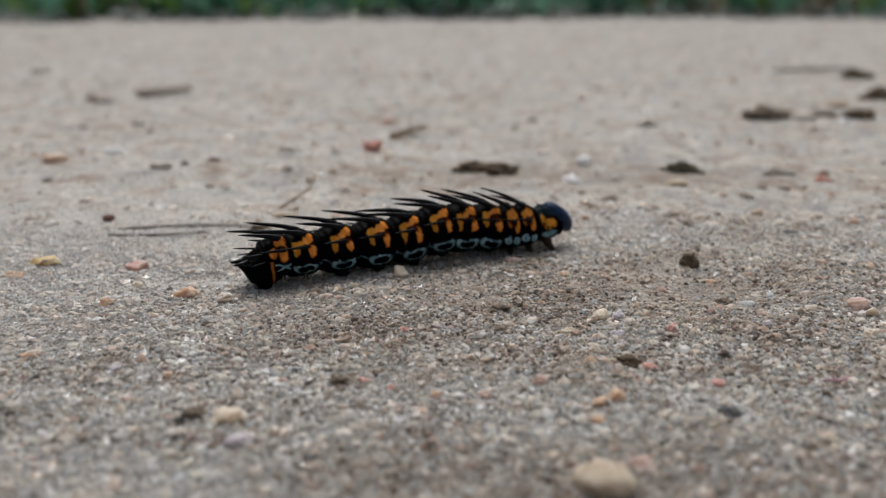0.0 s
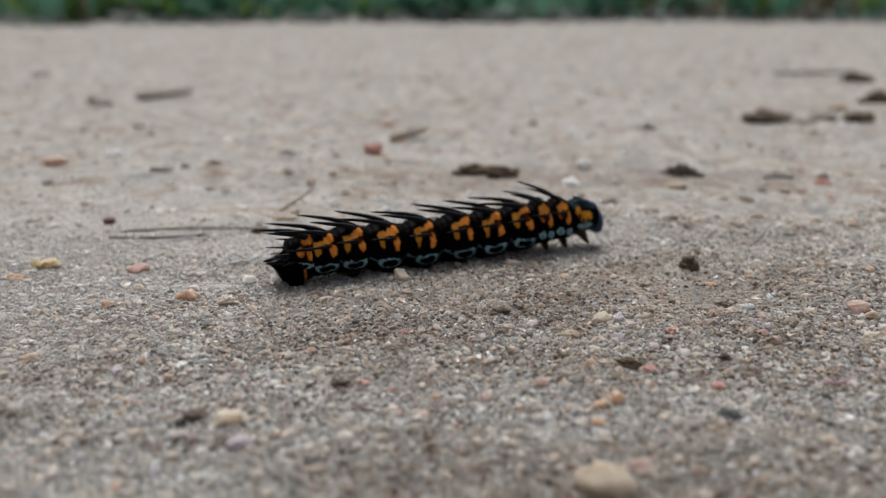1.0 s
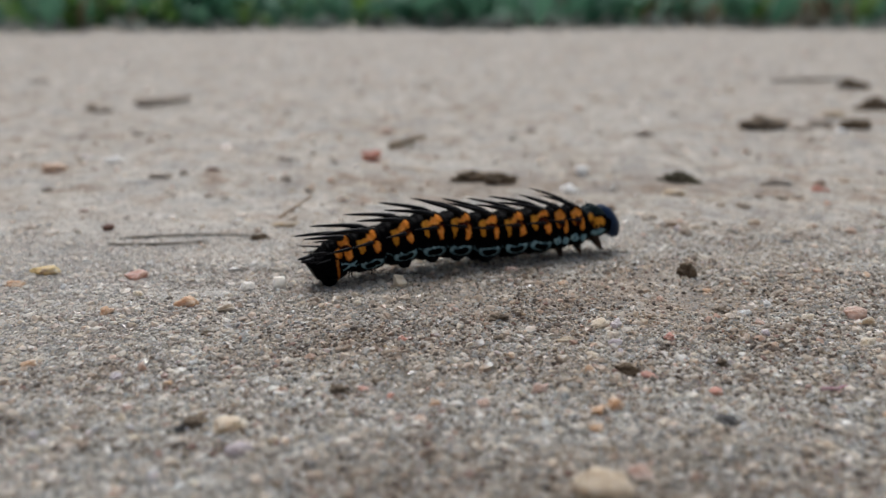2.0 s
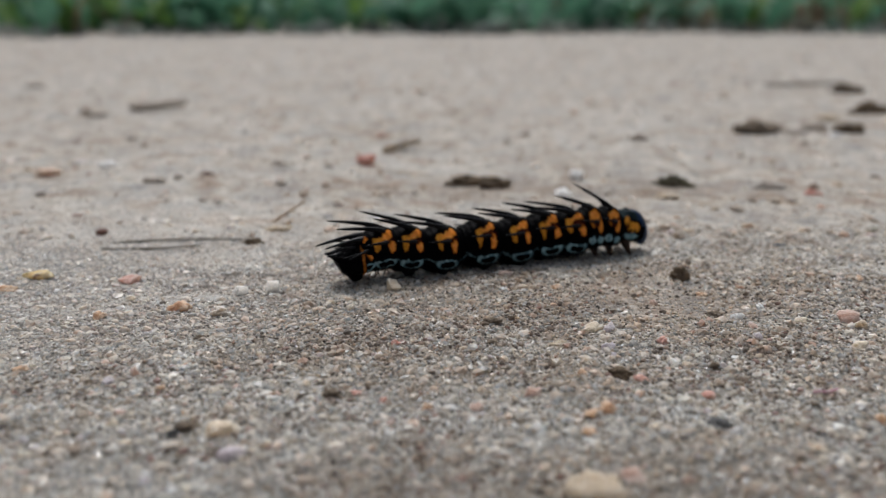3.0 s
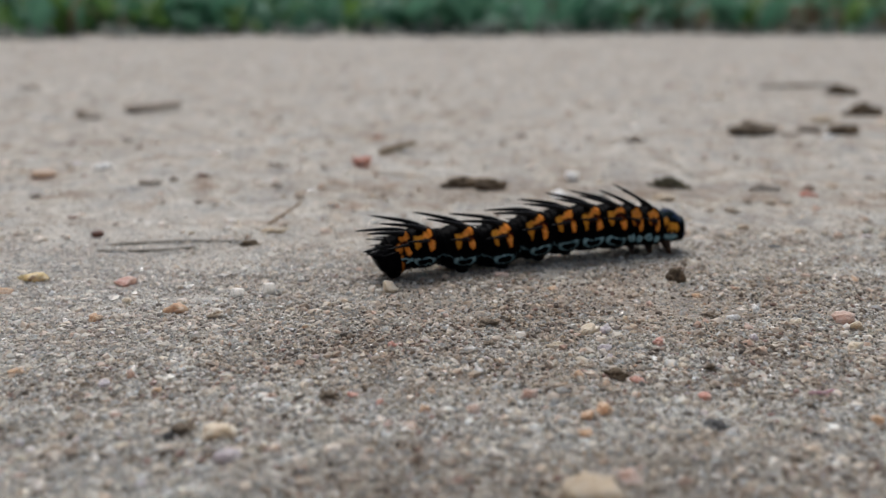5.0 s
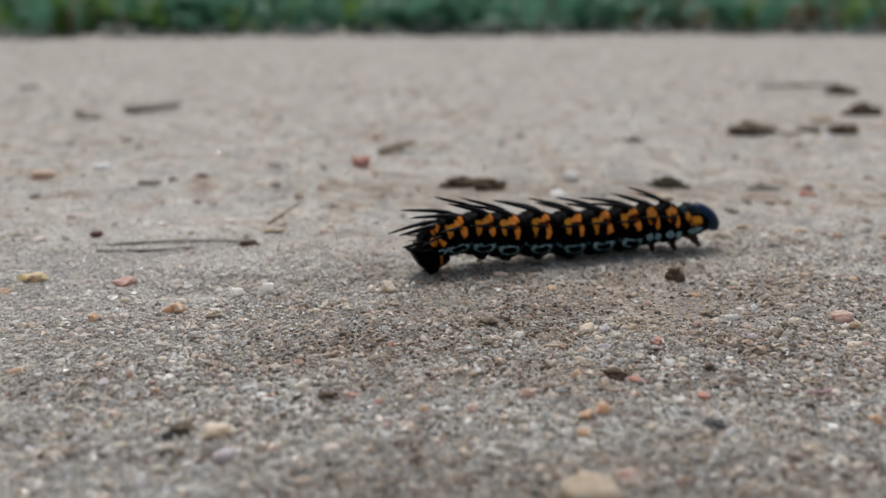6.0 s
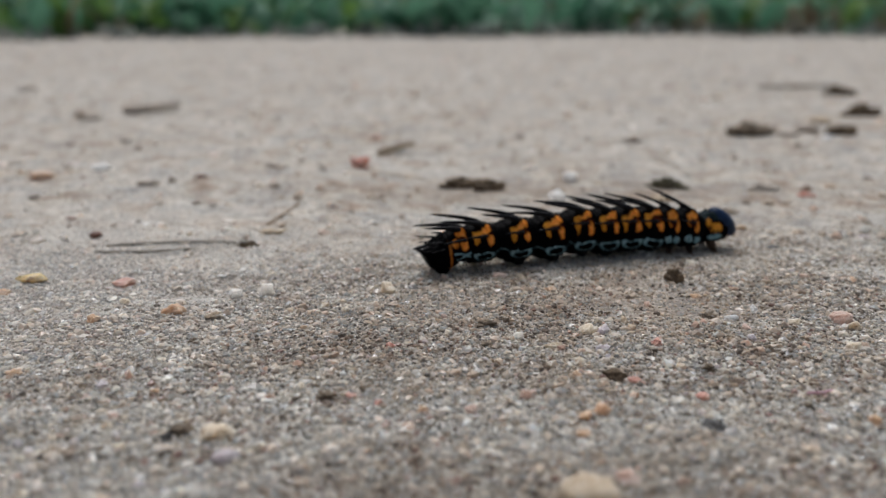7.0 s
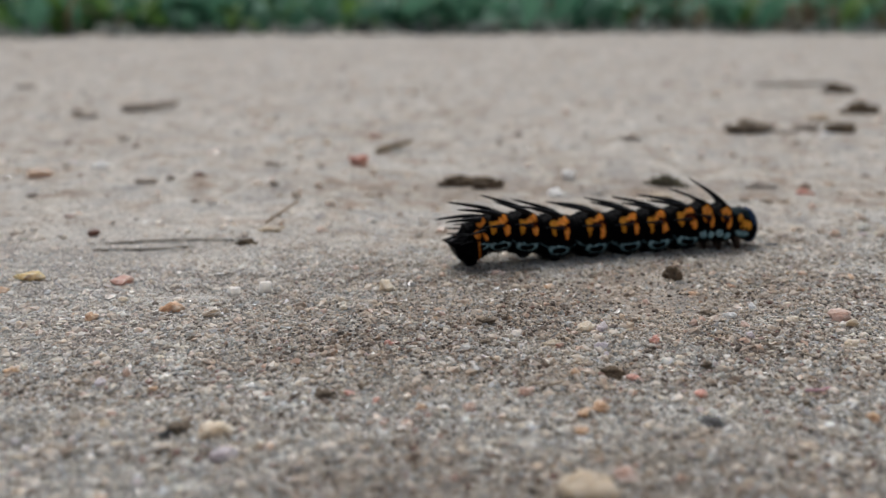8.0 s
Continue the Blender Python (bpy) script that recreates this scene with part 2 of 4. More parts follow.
SLATE = make_stone_material("slate_grit", (0.05, 0.048, 0.046), (0.15, 0.145, 0.14), 0.7)
DRY = make_stone_material("dry_stem", (0.33, 0.26, 0.19), (0.58, 0.48, 0.37), 0.8)
TWIG = make_stone_material("twig_bark", (0.17, 0.12, 0.065), (0.38, 0.28, 0.165), 0.8)
STRAW = make_stone_material("straw", (0.33, 0.23, 0.155), (0.50, 0.385, 0.27), 0.7)
DARKSTEM = make_stone_material("weathered_stem", (0.15, 0.13, 0.105), (0.31, 0.275, 0.23), 0.85)
SKIN = make_skin_material()
SPINE = make_plain_material("spine_black", (0.0008, 0.0008, 0.0012), (0.0025, 0.0027, 0.0045), 0.35, 0.16)
HEADSHELL = make_plain_material("head_shell", (0.0035, 0.013, 0.038), (0.008, 0.030, 0.082), 0.42, 0.17, 1100, 0.0)
LEGS = make_plain_material("leg_brown", (0.018, 0.010, 0.006), (0.070, 0.036, 0.019), 0.5, 0.2)
PROLEG = make_plain_material("proleg_black", (0.001, 0.0014, 0.002), (0.004, 0.005, 0.006), 0.6, 0.06)
HUMUS = make_stone_material("dark_humus", (0.19, 0.18, 0.15), (0.38, 0.35, 0.30), 0.95, scale=90)
FADED = make_stone_material("dusty_dirt", (0.32, 0.27, 0.22), (0.54, 0.47, 0.40), 0.95, scale=420)
GRASS = make_plant_material("grass_green", (0.050, 0.155, 0.045), (0.155, 0.30, 0.090))
LEAF = make_plant_material("leaf_green", (0.046, 0.155, 0.092), (0.15, 0.32, 0.21), 0.7)
LIME = make_plant_material("leaf_lime", (0.055, 0.145, 0.034), (0.16, 0.28, 0.07), 0.7)
LITTER = make_plant_material("grey_litter", (0.13, 0.16, 0.14), (0.34, 0.36, 0.33), 0.9)
DEAD = make_plant_material("dead_grass", (0.10, 0.075, 0.045), (0.24, 0.19, 0.125), 0.9)


# ---------------------------------------------------------------- building blocks
def part(name, bm, material, parent=None, label=""):
    me = bpy.data.meshes.new(name)
    bm.to_mesh(me)
    bm.free()
    me.materials.append(material)
    for p in me.polygons:
        p.use_smooth = True
    ob = new(name, me)
    if parent is not None:
        ob.parent = parent
    if label:
        ob["label"] = label
    return ob


def lattice(ix, iy, salt):
    h = (ix * 374761393 + iy * 668265263 + salt * 974711) & 0x7FFFFFFF
    h = ((h ^ (h >> 13)) * 1274126177) & 0x7FFFFFFF
    return ((h ^ (h >> 16)) & 0xFFFF) / 65535.0


def value_noise(x, y, salt):
    """Smooth noise from 0 to 1 on a unit lattice, for arrays."""
    ix, iy = np.floor(x).astype(np.int64), np.floor(y).astype(np.int64)
    fx, fy = x - ix, y - iy
    fx, fy = fx * fx * (3 - 2 * fx), fy * fy * (3 - 2 * fy)
    a = lattice(ix, iy, salt) * (1 - fx) + lattice(ix + 1, iy, salt) * fx
    b = lattice(ix, iy + 1, salt) * (1 - fx) + lattice(ix + 1, iy + 1, salt) * fx
    return a * (1 - fy) + b * fy


# the crawl's line over the ground, in millimetres: y as a function of x
def path_y(x):
    return -0.003901 * x * x + 0.40041 * x + 87.67


def path_slope(x):
    return -0.007802 * x + 0.40041


def ground_height(x, y):
    """Metres in, metres out: shallow swells and small lumps, calmer along the crawl's line."""
    xm, ym = x / MM, y / MM
    swell = (value_noise(xm / 46, ym / 46, 3) - 0.5) * 1.5
    lumps = (value_noise(xm / 13, ym / 13, 5) - 0.5) * 0.75 + (value_noise(xm / 4.5, ym / 4.5, 9) - 0.5) * 0.38
    grit = (value_noise(xm / 1.7, ym / 1.7, 11) - 0.5) * 0.22
    calm = np.clip(np.abs(ym - path_y(np.clip(xm, -60, 60)) + 1) / 14, 0.12, 1)
    far = np.clip((np.hypot(xm, ym) - 500) / 900, 0, 1)
    return ((swell + lumps) * calm + grit - 0.15) * MM * (1 - far)


# ---------------------------------------------------------------- the ground, one sheet to the horizon
def graded(fine, reach, step, grow, end):
    out, s = list(np.arange(fine, reach, step)), step
    while out[-1] < end:
        s *= grow
        out.append(out[-1] + s)
    return out


def make_ground():
    side = graded(0.0, 0.075, 0.0011, 1.06, 70.0)
    xs = np.array([-v for v in side[:0:-1]] + side)
    back = graded(0.0, 0.02, 0.004, 1.35, 70.0)
    ys = np.array([-v for v in back[:0:-1]] + graded(0.0, 0.15, 0.0011, 1.05, 70.0))
    gx, gy = np.meshgrid(xs, ys)
    gz = ground_height(gx, gy)
    nx, ny = len(xs), len(ys)
    co = np.stack([gx, gy, gz], -1).reshape(-1, 3)
    i = np.arange(nx * ny).reshape(ny, nx)
    quads = np.stack([i[:-1, :-1], i[:-1, 1:], i[1:, 1:], i[1:, :-1]], -1).reshape(-1, 4)
    me = raw_mesh("ground", co, quads)
    me.materials.append(SOIL)
    ob = new("ground", me)
    return tagged(ob, "bare sandy ground, beige and grey, dry and gritty", "ground", kind="structure")


def raw_mesh(name, co, faces, smooth=True):
    me = bpy.data.meshes.new(name)
    n, k = faces.shape
    me.vertices.add(len(co))
    me.vertices.foreach_set("co", np.ascontiguousarray(co, dtype=np.float32).ravel())
    me.loops.add(n * k)
    me.loops.foreach_set("vertex_index", np.ascontiguousarray(faces, dtype=np.int32).ravel())
    me.polygons.add(n)
    me.polygons.foreach_set("loop_start", np.arange(0, n * k, k, dtype=np.int32))
    me.polygons.foreach_set("use_smooth", np.full(n, smooth))
    me.update(calc_edges=True)
    return me


def base_shape(kind):
    bm = bmesh.new()
    if kind == "big":
        bmesh.ops.create_icosphere(bm, subdivisions=1, radius=1)
    else:
        for p in ((1, 0, 0), (-1, 0, 0), (0, 1, 0), (0, -1, 0), (0, 0, 1), (0, 0, -1)):
            bm.verts.new(Vector(p) * 1.12)
        bmesh.ops.convex_hull(bm, input=bm.verts[:])
    bm.verts.ensure_lookup_table()
    co = np.array([v.co[:] for v in bm.verts])
    fa = np.array([[v.index for v in f.verts] for f in bm.faces])
    bm.free()
    return co, fa


def scatter_grains(name, kind, count, near, far, size_low, size_high, seed, sink, fade, material, patch=0.0):
    """Loose grains, strewn over the wedge of ground before the lens; they thin out and coarsen with distance."""
    rng = np.random.default_rng(seed)
    x, y = np.empty(0), np.empty(0)
    while len(y) < count:
        c = rng.uniform(near, far, count * 2)
        across = rng.uniform(-1, 1, count * 2) * (0.58 * c + 8)
        # silt has settled over the grains in broad patches, more of them farther off
        bare = value_noise(across / 24 + 9, c / 11, 43) * 0.65 + value_noise(across / 8, c / 4, 44) * 0.35
        shown = np.clip((0.68 + (92 - c) / 100 - bare) / 0.46, 0.14, 1)
        keep = rng.random(count * 2) < (c / far) * np.minimum(1, (92 / c) ** fade) * min(1.0, far / 100) * shown
        y, x = np.concatenate([y, c[keep]]), np.concatenate([x, across[keep]])
    x, y = x[:count], y[:count]
    if patch:
        held = value_noise(x / 7 + 50, y / 5, 41) * 0.6 + value_noise(x / 17, y / 12, 42) * 0.4
        for cx, cy, rx, ry in SPILLS_AND_SHADE:
            held += 0.22 * np.clip(1.3 - np.hypot((x - cx) / rx, (y - cy) / ry), 0, 0.6)
        held = held > patch
        x, y = x[held], y[held]
        count = len(x)
    size = size_low + (size_high - size_low) * rng.random(count) ** 2.0
    size *= np.maximum(1, y / 100) ** 0.5
    co, fa = base_shape(kind)
    k = len(co)
    q = rng.normal(size=(count, 4))
    q /= np.linalg.norm(q, axis=1, keepdims=True)
    w, a, b, c = q.T
    rot = np.stack([1 - 2 * (b * b + c * c), 2 * (a * b - c * w), 2 * (a * c + b * w), 2 * (a * b + c * w), 1 - 2 * (a * a + c * c), 2 * (b * c - a * w),
                    2 * (a * c - b * w), 2 * (b * c + a * w), 1 - 2 * (a * a + b * b)], -1).reshape(count, 3, 3)
    v = co[None] * rng.uniform(0.7, 1.25, (count, k, 1)) * rng.uniform(0.62, 1.2, (count, 1, 3))
    v = np.einsum("nij,nkj->nki", rot, v) * (size / 2)[:, None, None]
    v[:, :, 2] *= 0.8
    z = ground_height(x * MM, y * MM) / MM + size * (rng.uniform(-0.22, sink, count) - 0.26 * np.clip((y - 86) / 26, 0, 1))
    v += np.stack([x, y, z], -1)[:, None, :]
    faces = (fa[None] + (np.arange(count) * k)[:, None, None]).reshape(-1, 3)
    me = raw_mesh(name, v.reshape(-1, 3) * MM, faces, smooth=False)
    me.materials.append(material)
    return new(name, me)


make_ground()
tagged(scatter_grains("sand_grains", "small", 215000, 36, 230, 0.19, 0.56, 11, 0.17, 4.6, GRAIN), "fine loose sand of beige, grey and glassy grains", "sand", kind="stuff")
tagged(scatter_grains("coarse_sand", "big", 15500, 36, 230, 0.40, 1.25, 12, 0.02, 4.2, COARSE), "coarse angular sand grains of mixed pale colours", "sand", kind="stuff")
tagged(scatter_grains("dirt_crumbs", "big", 27000, 36, 118, 0.22, 0.72, 14, 0.18, 6.0, CRUMB, 0.545), "brown crumbs of dirt strewn over sand", "dirt", kind="stuff")
tagged(scatter_grains("grit", "big", 2300, 100, 420, 0.8, 1.9, 13, 0.18, 0.8, COARSE), "sparse pale grit bedded in dusty ground", "grit", kind="stuff")
tagged(scatter_grains("black_specks", "small", 24000, 38, 135, 0.14, 0.40, 15, 0.30, 3.0, SPECK), "tiny dark mineral specks among the sand", "sand", kind="stuff")
tagged(scatter_grains("litter_crumbs", "big", 240, 106, 270, 0.6, 2.2, 17, 0.25, 2.4, CRUMB), "sparse brown crumbs of dirt and litter on dusty ground", "dirt", kind="stuff")
tagged(scatter_grains("gravel", "big", 1300, 100, 250, 0.6, 2.0, 18, 0.28, 2.6, COARSE), "small pale and pinkish stones bedded in dusty ground", "gravel", kind="stuff")


# ---------------------------------------------------------------- the caterpillar, in its own millimetres, head towards +x
def smooth_step(a, b, v):
    u = min(1.0, max(0.0, (v - a) / (b - a)))
    return u * u * (3 - 2 * u)


def blob(x, a, cx, ca, rx, ra, soft=0.22):
    """1 inside an ellipse of the skin's plan (x in mm, a in degrees from the back's midline), 0 outside."""
    d = math.hypot((x - cx) / rx, (a - ca) / ra)
    return 1 - smooth_step(1 - soft, 1 + soft, d)


def abdomen_marking(x, a, wob):
    """A sloping bar over two hanging lobes, the rear one yellower, with a dark notch; below, a closed loop of pale blue line."""
    xw, aw = x + 0.21 * wob[0], a + 8 * wob[1]
    band_mid = 49 - 20 * (xw + 1.2) / 2.3
    band = (1 - smooth_step(8.5, 11.5, abs(aw - band_mid))) * (1 - smooth_step(0.98, 1.2, abs(xw + 0.06)))
    orange = max(band, 0.9 * blob(xw, aw, -0.88, 62, 0.29, 17, 0.15), blob(xw, aw, 0.72, 67, 0.37, 18, 0.15))
    notch = max(blob(xw, aw, 0.22, 56, 0.52, 8, 0.3), blob(xw, aw, 0.78, 51, 0.36, 3.6, 0.5), 0.8 * blob(xw, aw, -0.25, 63, 0.20, 12, 0.4))
    orange *= 1 - 0.95 * max(blob(xw, aw, -0.45, 26, 0.5, 11), 0.9 * blob(xw, aw, 0.35, 17, 0.25, 7), blob(xw, aw, -0.12, 65, 0.42, 14, 0.15))
    red = notch * (1 - smooth_step(58, 66, aw))
    mid = 115 - 5 * (x / 1.3) ** 2 + 2 * wob[1]
    loop = (abs((x + 0.07 * wob[2]) / 1.28) ** 3 + abs((a - mid + 3.5 * wob[0]) / 11.5) ** 3) ** (1 / 3)
    line = 1 - smooth_step(0.10, 0.21, abs(loop - 0.84))
    link = 0.35 * (1 - smooth_step(1.6, 3.2, abs(aw - 109 + 8 * (abs(xw) - 1.3)))) * smooth_step(1.3, 1.45, abs(xw))
    blue = max(line * (0.80 + 0.7 * wob[0]), link)
    return orange, blue, red, 0.6 * smooth_step(0.1, -0.9, xw)


def last_ring_marking(x, a, wob):
    xw, aw = x + 0.35 + 0.12 * wob[0], a + 5 * wob[1]
    orange = max(blob(xw, aw, 0.22, 34, 0.55, 16), blob(xw, aw, 0.42, 64, 0.42, 26), 0.9 * blob(xw, aw, -0.55, 62, 0.34, 16))
    red = max(blob(xw, aw, 0.0, 51, 0.42, 8, 0.3), blob(xw, aw, 0.45, 50, 0.30, 4, 0.4))
    line = max(1 - smooth_step(2.5, 5, abs(aw - 100 - 6 * math.sin(3.2 * xw))), 1 - smooth_step(2.5, 5, abs(aw - 116 + 6 * math.sin(3.2 * xw))))
    return orange, line * (1 - smooth_step(0.95, 1.25, abs(xw))) * 0.95, red, 0.0


def thorax_marking(x, a, wob):
    xw, aw = x + 0.10 * wob[0], a + 5 * wob[1]
    orange = max(blob(xw, aw, 0.0, 38, 0.60, 12), blob(xw, aw, 0.40, 62, 0.32, 21), 0.85 * blob(xw, aw, -0.45, 55, 0.25, 15))
    red = max(blob(xw, aw, 0.02, 57, 0.40, 12, 0.3), blob(xw, aw, 0.45, 49, 0.25, 3.5, 0.4))
    blue = 0.0
    for cx, hollow in ((-0.52, 0.45), (0.50, 0.9)):
        d = math.hypot((xw - cx) / 0.42, (aw - 106) / 12)
        blue = max(blue, (1 - smooth_step(0.8, 1.12, d)) * (hollow + (1 - hollow) * smooth_step(0.15, 0.5, d)))
    return orange * 0.9, blue, red, 0.1


def collar_marking(x, a, wob):
    xw, aw = x + 0.10 * wob[0], a + 5 * wob[1]
    orange = max(blob(xw, aw, 0.3, 74, 0.75, 19), 0.8 * blob(xw, aw, -0.5, 58, 0.34, 20))
    orange *= 1 - 0.95 * max(blob(xw, aw, 0.02, 86, 0.17, 7, 0.3), blob(xw, aw, 0.52, 87, 0.16, 7, 0.3))
    red = 0.8 * blob(xw, aw, -0.45, 74, 0.25, 9, 0.4)
    blue = max(0.85 * blob(xw, aw, 0.2, 108, 0.9, 11, 0.3), 0.07 * (1 - smooth_step(38, 52, aw)))
    return orange, blue, red, 0.65


def tail_marking(x, a, wob):
    line = 1 - smooth_step(0.07, 0.2, abs(x - 0.45 - 0.12 * wob[0] + 0.1 * math.cos(math.radians(a))))
    return line * 0.5 * smooth_step(32, 52, a) * (1 - 0.4 * max(0.0, wob[1])), 0.0, 0.0, 0.0


def ring_mesh(name, half, radius, neck, marking, salt, belly=1.0, tubercle=0.0, nx=54, na=176):
    """One ring of the body: a bulging barrel with folds and drawn-in ends that slide inside its neighbours."""
    bm = bmesh.new()
    layer = bm.verts.layers.float_color.new("marking")
    rows = []
    for i in range(nx + 1):
        u = -1 + 2 * i / nx
        x = half * u
        r = radius * (1 - (1 - neck) * smooth_step(0.30, 0.95, abs(u)))
        if abs(u) > 0.93:
            r *= 1 - 0.75 * smooth_step(0.93, 1.0, abs(u)) ** 2
        r *= 1 + 0.012 * math.cos(2 * math.pi * x / 0.62)
        row = []
        for j in range(na):
            a = 360 * j / na
            side = a if a <= 180 else 360 - a
            c, s = math.cos(radians(a)), -math.sin(radians(a))
            p = Vector((x * 0.8 + salt * 9.1, c * 1.6, s * 1.6))
            wob = noise.noise_vector(p * 1.3) + 0.5 * noise.noise_vector(p * 4.0) + 0.4 * noise.noise_vector(p * 9.0)
            rr = r * (1 + 0.10 * math.exp(-(((side - 118) / 17) ** 2)) * max(0.0, 1 - 2.2 * u * u) - 0.04 * math.exp(-(((side - 90) / 6) ** 2)) + 0.02 * noise.noise(p * 3.1))
            rr += tubercle * math.exp(-(((side - 20) / 15) ** 2) - (((x - 0.18) / 0.62) ** 2))
            v = bm.verts.new((x * MM, rr * s * MM, rr * c * (belly if c < 0 else 1.0) * MM))
            v[layer] = marking(x, side, wob)
            row.append(v)
        rows.append(row)
    for i in range(nx):
        for j in range(na):
            k = (j + 1) % na
            bm.faces.new((rows[i][j], rows[i][k], rows[i + 1][k], rows[i + 1][j]))
    bm.faces.new(rows[0][::-1])
    bm.faces.new(rows[-1])
    bmesh.ops.recalc_face_normals(bm, faces=bm.faces[:])
    return bm


def taper(points, radii, sides=9):
    """A closed tapering tube through points, in millimetres."""
    bm = bmesh.new()
    rings = []
    for i, (p, r) in enumerate(zip(points, radii)):
        a = Vector(points[max(0, i - 1)])
        b = Vector(points[min(len(points) - 1, i + 1)])
        q = (b - a).to_track_quat("Z", "Y")
        rings.append([bm.verts.new((Vector(p) + q @ Vector((r * math.cos(2 * math.pi * j / sides), r * math.sin(2 * math.pi * j / sides), 0))) * MM) for j in range(sides)])
    for lo, hi in zip(rings, rings[1:]):
        for j in range(sides):
            k = (j + 1) % sides
            bm.faces.new((lo[j], lo[k], hi[k], hi[j]))
    bm.faces.new(rings[0][::-1])
    bm.faces.new(rings[-1])
    bmesh.ops.recalc_face_normals(bm, faces=bm.faces[:])
    return bm


def spine(parent, base, length, lift, out, thick, curve=0.0, label=""):
    """A stiff spine that sweeps back from base: lift and out in degrees, curve bows it upwards."""
    steps = 9
    pts, rad = [], []
    n = Vector((0, base[1], base[2])).normalized()
    start = Vector(base) - n * 0.25
    go = Vector((-math.cos(radians(lift)) * math.cos(radians(out)), math.sin(radians(out)) * (1 if base[1] > 0 else -1), math.sin(radians(lift))))
    first = (go * 0.62 + n * 0.38).normalized()
    p = start.copy()
    for i in range(steps + 1):
        u = i / steps
        pts.append(p.copy())
        rad.append(thick * (1.25 - 0.55 * min(1, u * 4)) * (1 - u) ** 0.55 + 0.025)
        d = first.lerp(go, min(1, 0.35 + 2.2 * u)).normalized()
        d.z += curve * (0.5 - u)
        p = p + d.normalized() * (length + 0.25) / steps
    return part("spine", taper(pts, rad), SPINE, parent, label)


def proleg(parent, side, x, drop):
    pts = [(x, side * 0.95, -1.35), (x, side * 1.2, -1.75), (x, side * 1.35, -2.05), (x, side * 1.42, -drop + 0.12), (x, side * 1.42, -drop)]
    return part("proleg", taper(pts, [1.05, 1.0, 0.82, 0.62, 0.48], 12), PROLEG, parent, "stubby black proleg with a soft sole")


def leg(parent, side, x, drop, reach):
    pts = [(x, side * 0.85, -1.0), (x + 0.05, side * 1.25, -1.5), (x + reach * 0.4, side * 1.55, -1.95), (x + reach * 0.8, side * 1.7, -drop + 0.35), (x + reach * 1.3, side * 1.7, -drop)]
    return part("leg", taper(pts, [0.62, 0.56, 0.40, 0.26, 0.07], 9), LEGS, parent, "short jointed dark brown leg")


def bristle(parent, side, x, ring_r):
    for dx in (-0.12, 0.12):
        base = Vector((x + dx, side * ring_r * 0.75, -ring_r * 0.62))
        part("bristle", taper([base, base + Vector((-0.1, side * 0.2, -0.35)), base + Vector((-0.22 + dx, side * 0.3, -0.72))], [0.11, 0.07, 0.02], 6), SPINE, parent)


def make_ring(body, name, half, radius, neck, marking, salt, dorsal, lateral, feet):
    ob = part("body_segment", ring_mesh(name, half, radius, neck, marking, salt, belly=1.02 if half > 2.2 else 0.84, tubercle=0.36 if half > 2 else 0.5), SKIN, body)
    rng = random.Random(salt)
    for side in (-1, 1):
        if dorsal:
            length, lift, curve = dorsal
            ang = radians(20)
            spine(ob, (0.2, side * (radius + 0.25) * math.sin(ang), (radius + 0.25) * math.cos(ang)), length * rng.uniform(0.93, 1.07), lift + rng.uniform(-3, 3), rng.uniform(3, 9), 0.36 if half > 1.8 else 0.29, curve)
        if lateral:
            length, lift = lateral
            ang = radians(56)
            spine(ob, (0.35, side * radius * math.sin(ang), radius * math.cos(ang)), length * rng.uniform(0.94, 1.06), lift + rng.uniform(-3, 3), rng.uniform(9, 15), 0.225)
        bristle(ob, side, 0.1, radius)
        if feet == "proleg":
            proleg(ob, side, 0.05, 2.5)
        elif feet:
            leg(ob, side, 0.1, 2.75, feet)
    return ob


def make_tail(body):
    """The last ring: a wedge cut off slantwise from the end spikes down to the claspers, with a rough plate above."""
    bm = ring_mesh("tail", 1.75, 2.0, 0.80, tail_marking, 77, 1.0)
    for v in bm.verts:
        x, z = v.co.x / MM, v.co.z / MM
        if x < 0.1:
            reach = 1.85 + 0.50 * max(-2.0, min(0.9, z)) - 0.9 * max(0.0, z - 0.9)
            back = min(1.0, (0.1 - x) / 1.85)
            v.co.x = (0.1 - back * (reach + 0.45)) * MM
            v.co.z -= 0.55 * max(0.0, z) * back * MM
            v.co.y *= 1 - 0.18 * back
        if z > 0.6:
            rough = noise.noise(v.co / MM * 2.6) + 0.7 * noise.noise(v.co / MM * 6.0)
            v.co.z += 0.20 * rough * MM
    ob = part("tail_segment", bm, SKIN, body)
    for side in (-1, 1):
        part("anal_spike", taper([(-1.6, side * 0.5, 0.62), (-2.4, side * 0.5, 0.62), (-3.05, side * 0.45, 0.66)], [0.42, 0.24, 0.05], 9), SPINE, ob)
        spine(ob, (0.3, side * 1.1, 1.45), 2.6, 6, 10, 0.17)
        spine(ob, (0.4, side * 1.6, 0.95), 2.2, -4, 14, 0.14)
        part("anal_proleg", taper([(-0.2, side * 0.6, -0.6), (-0.2, side * 0.75, -1.2), (-0.1, side * 0.82, -1.75), (0.0, side * 0.85, -2.1)], [0.95, 0.95, 0.80, 0.55], 14), SKIN, ob)
    return ob


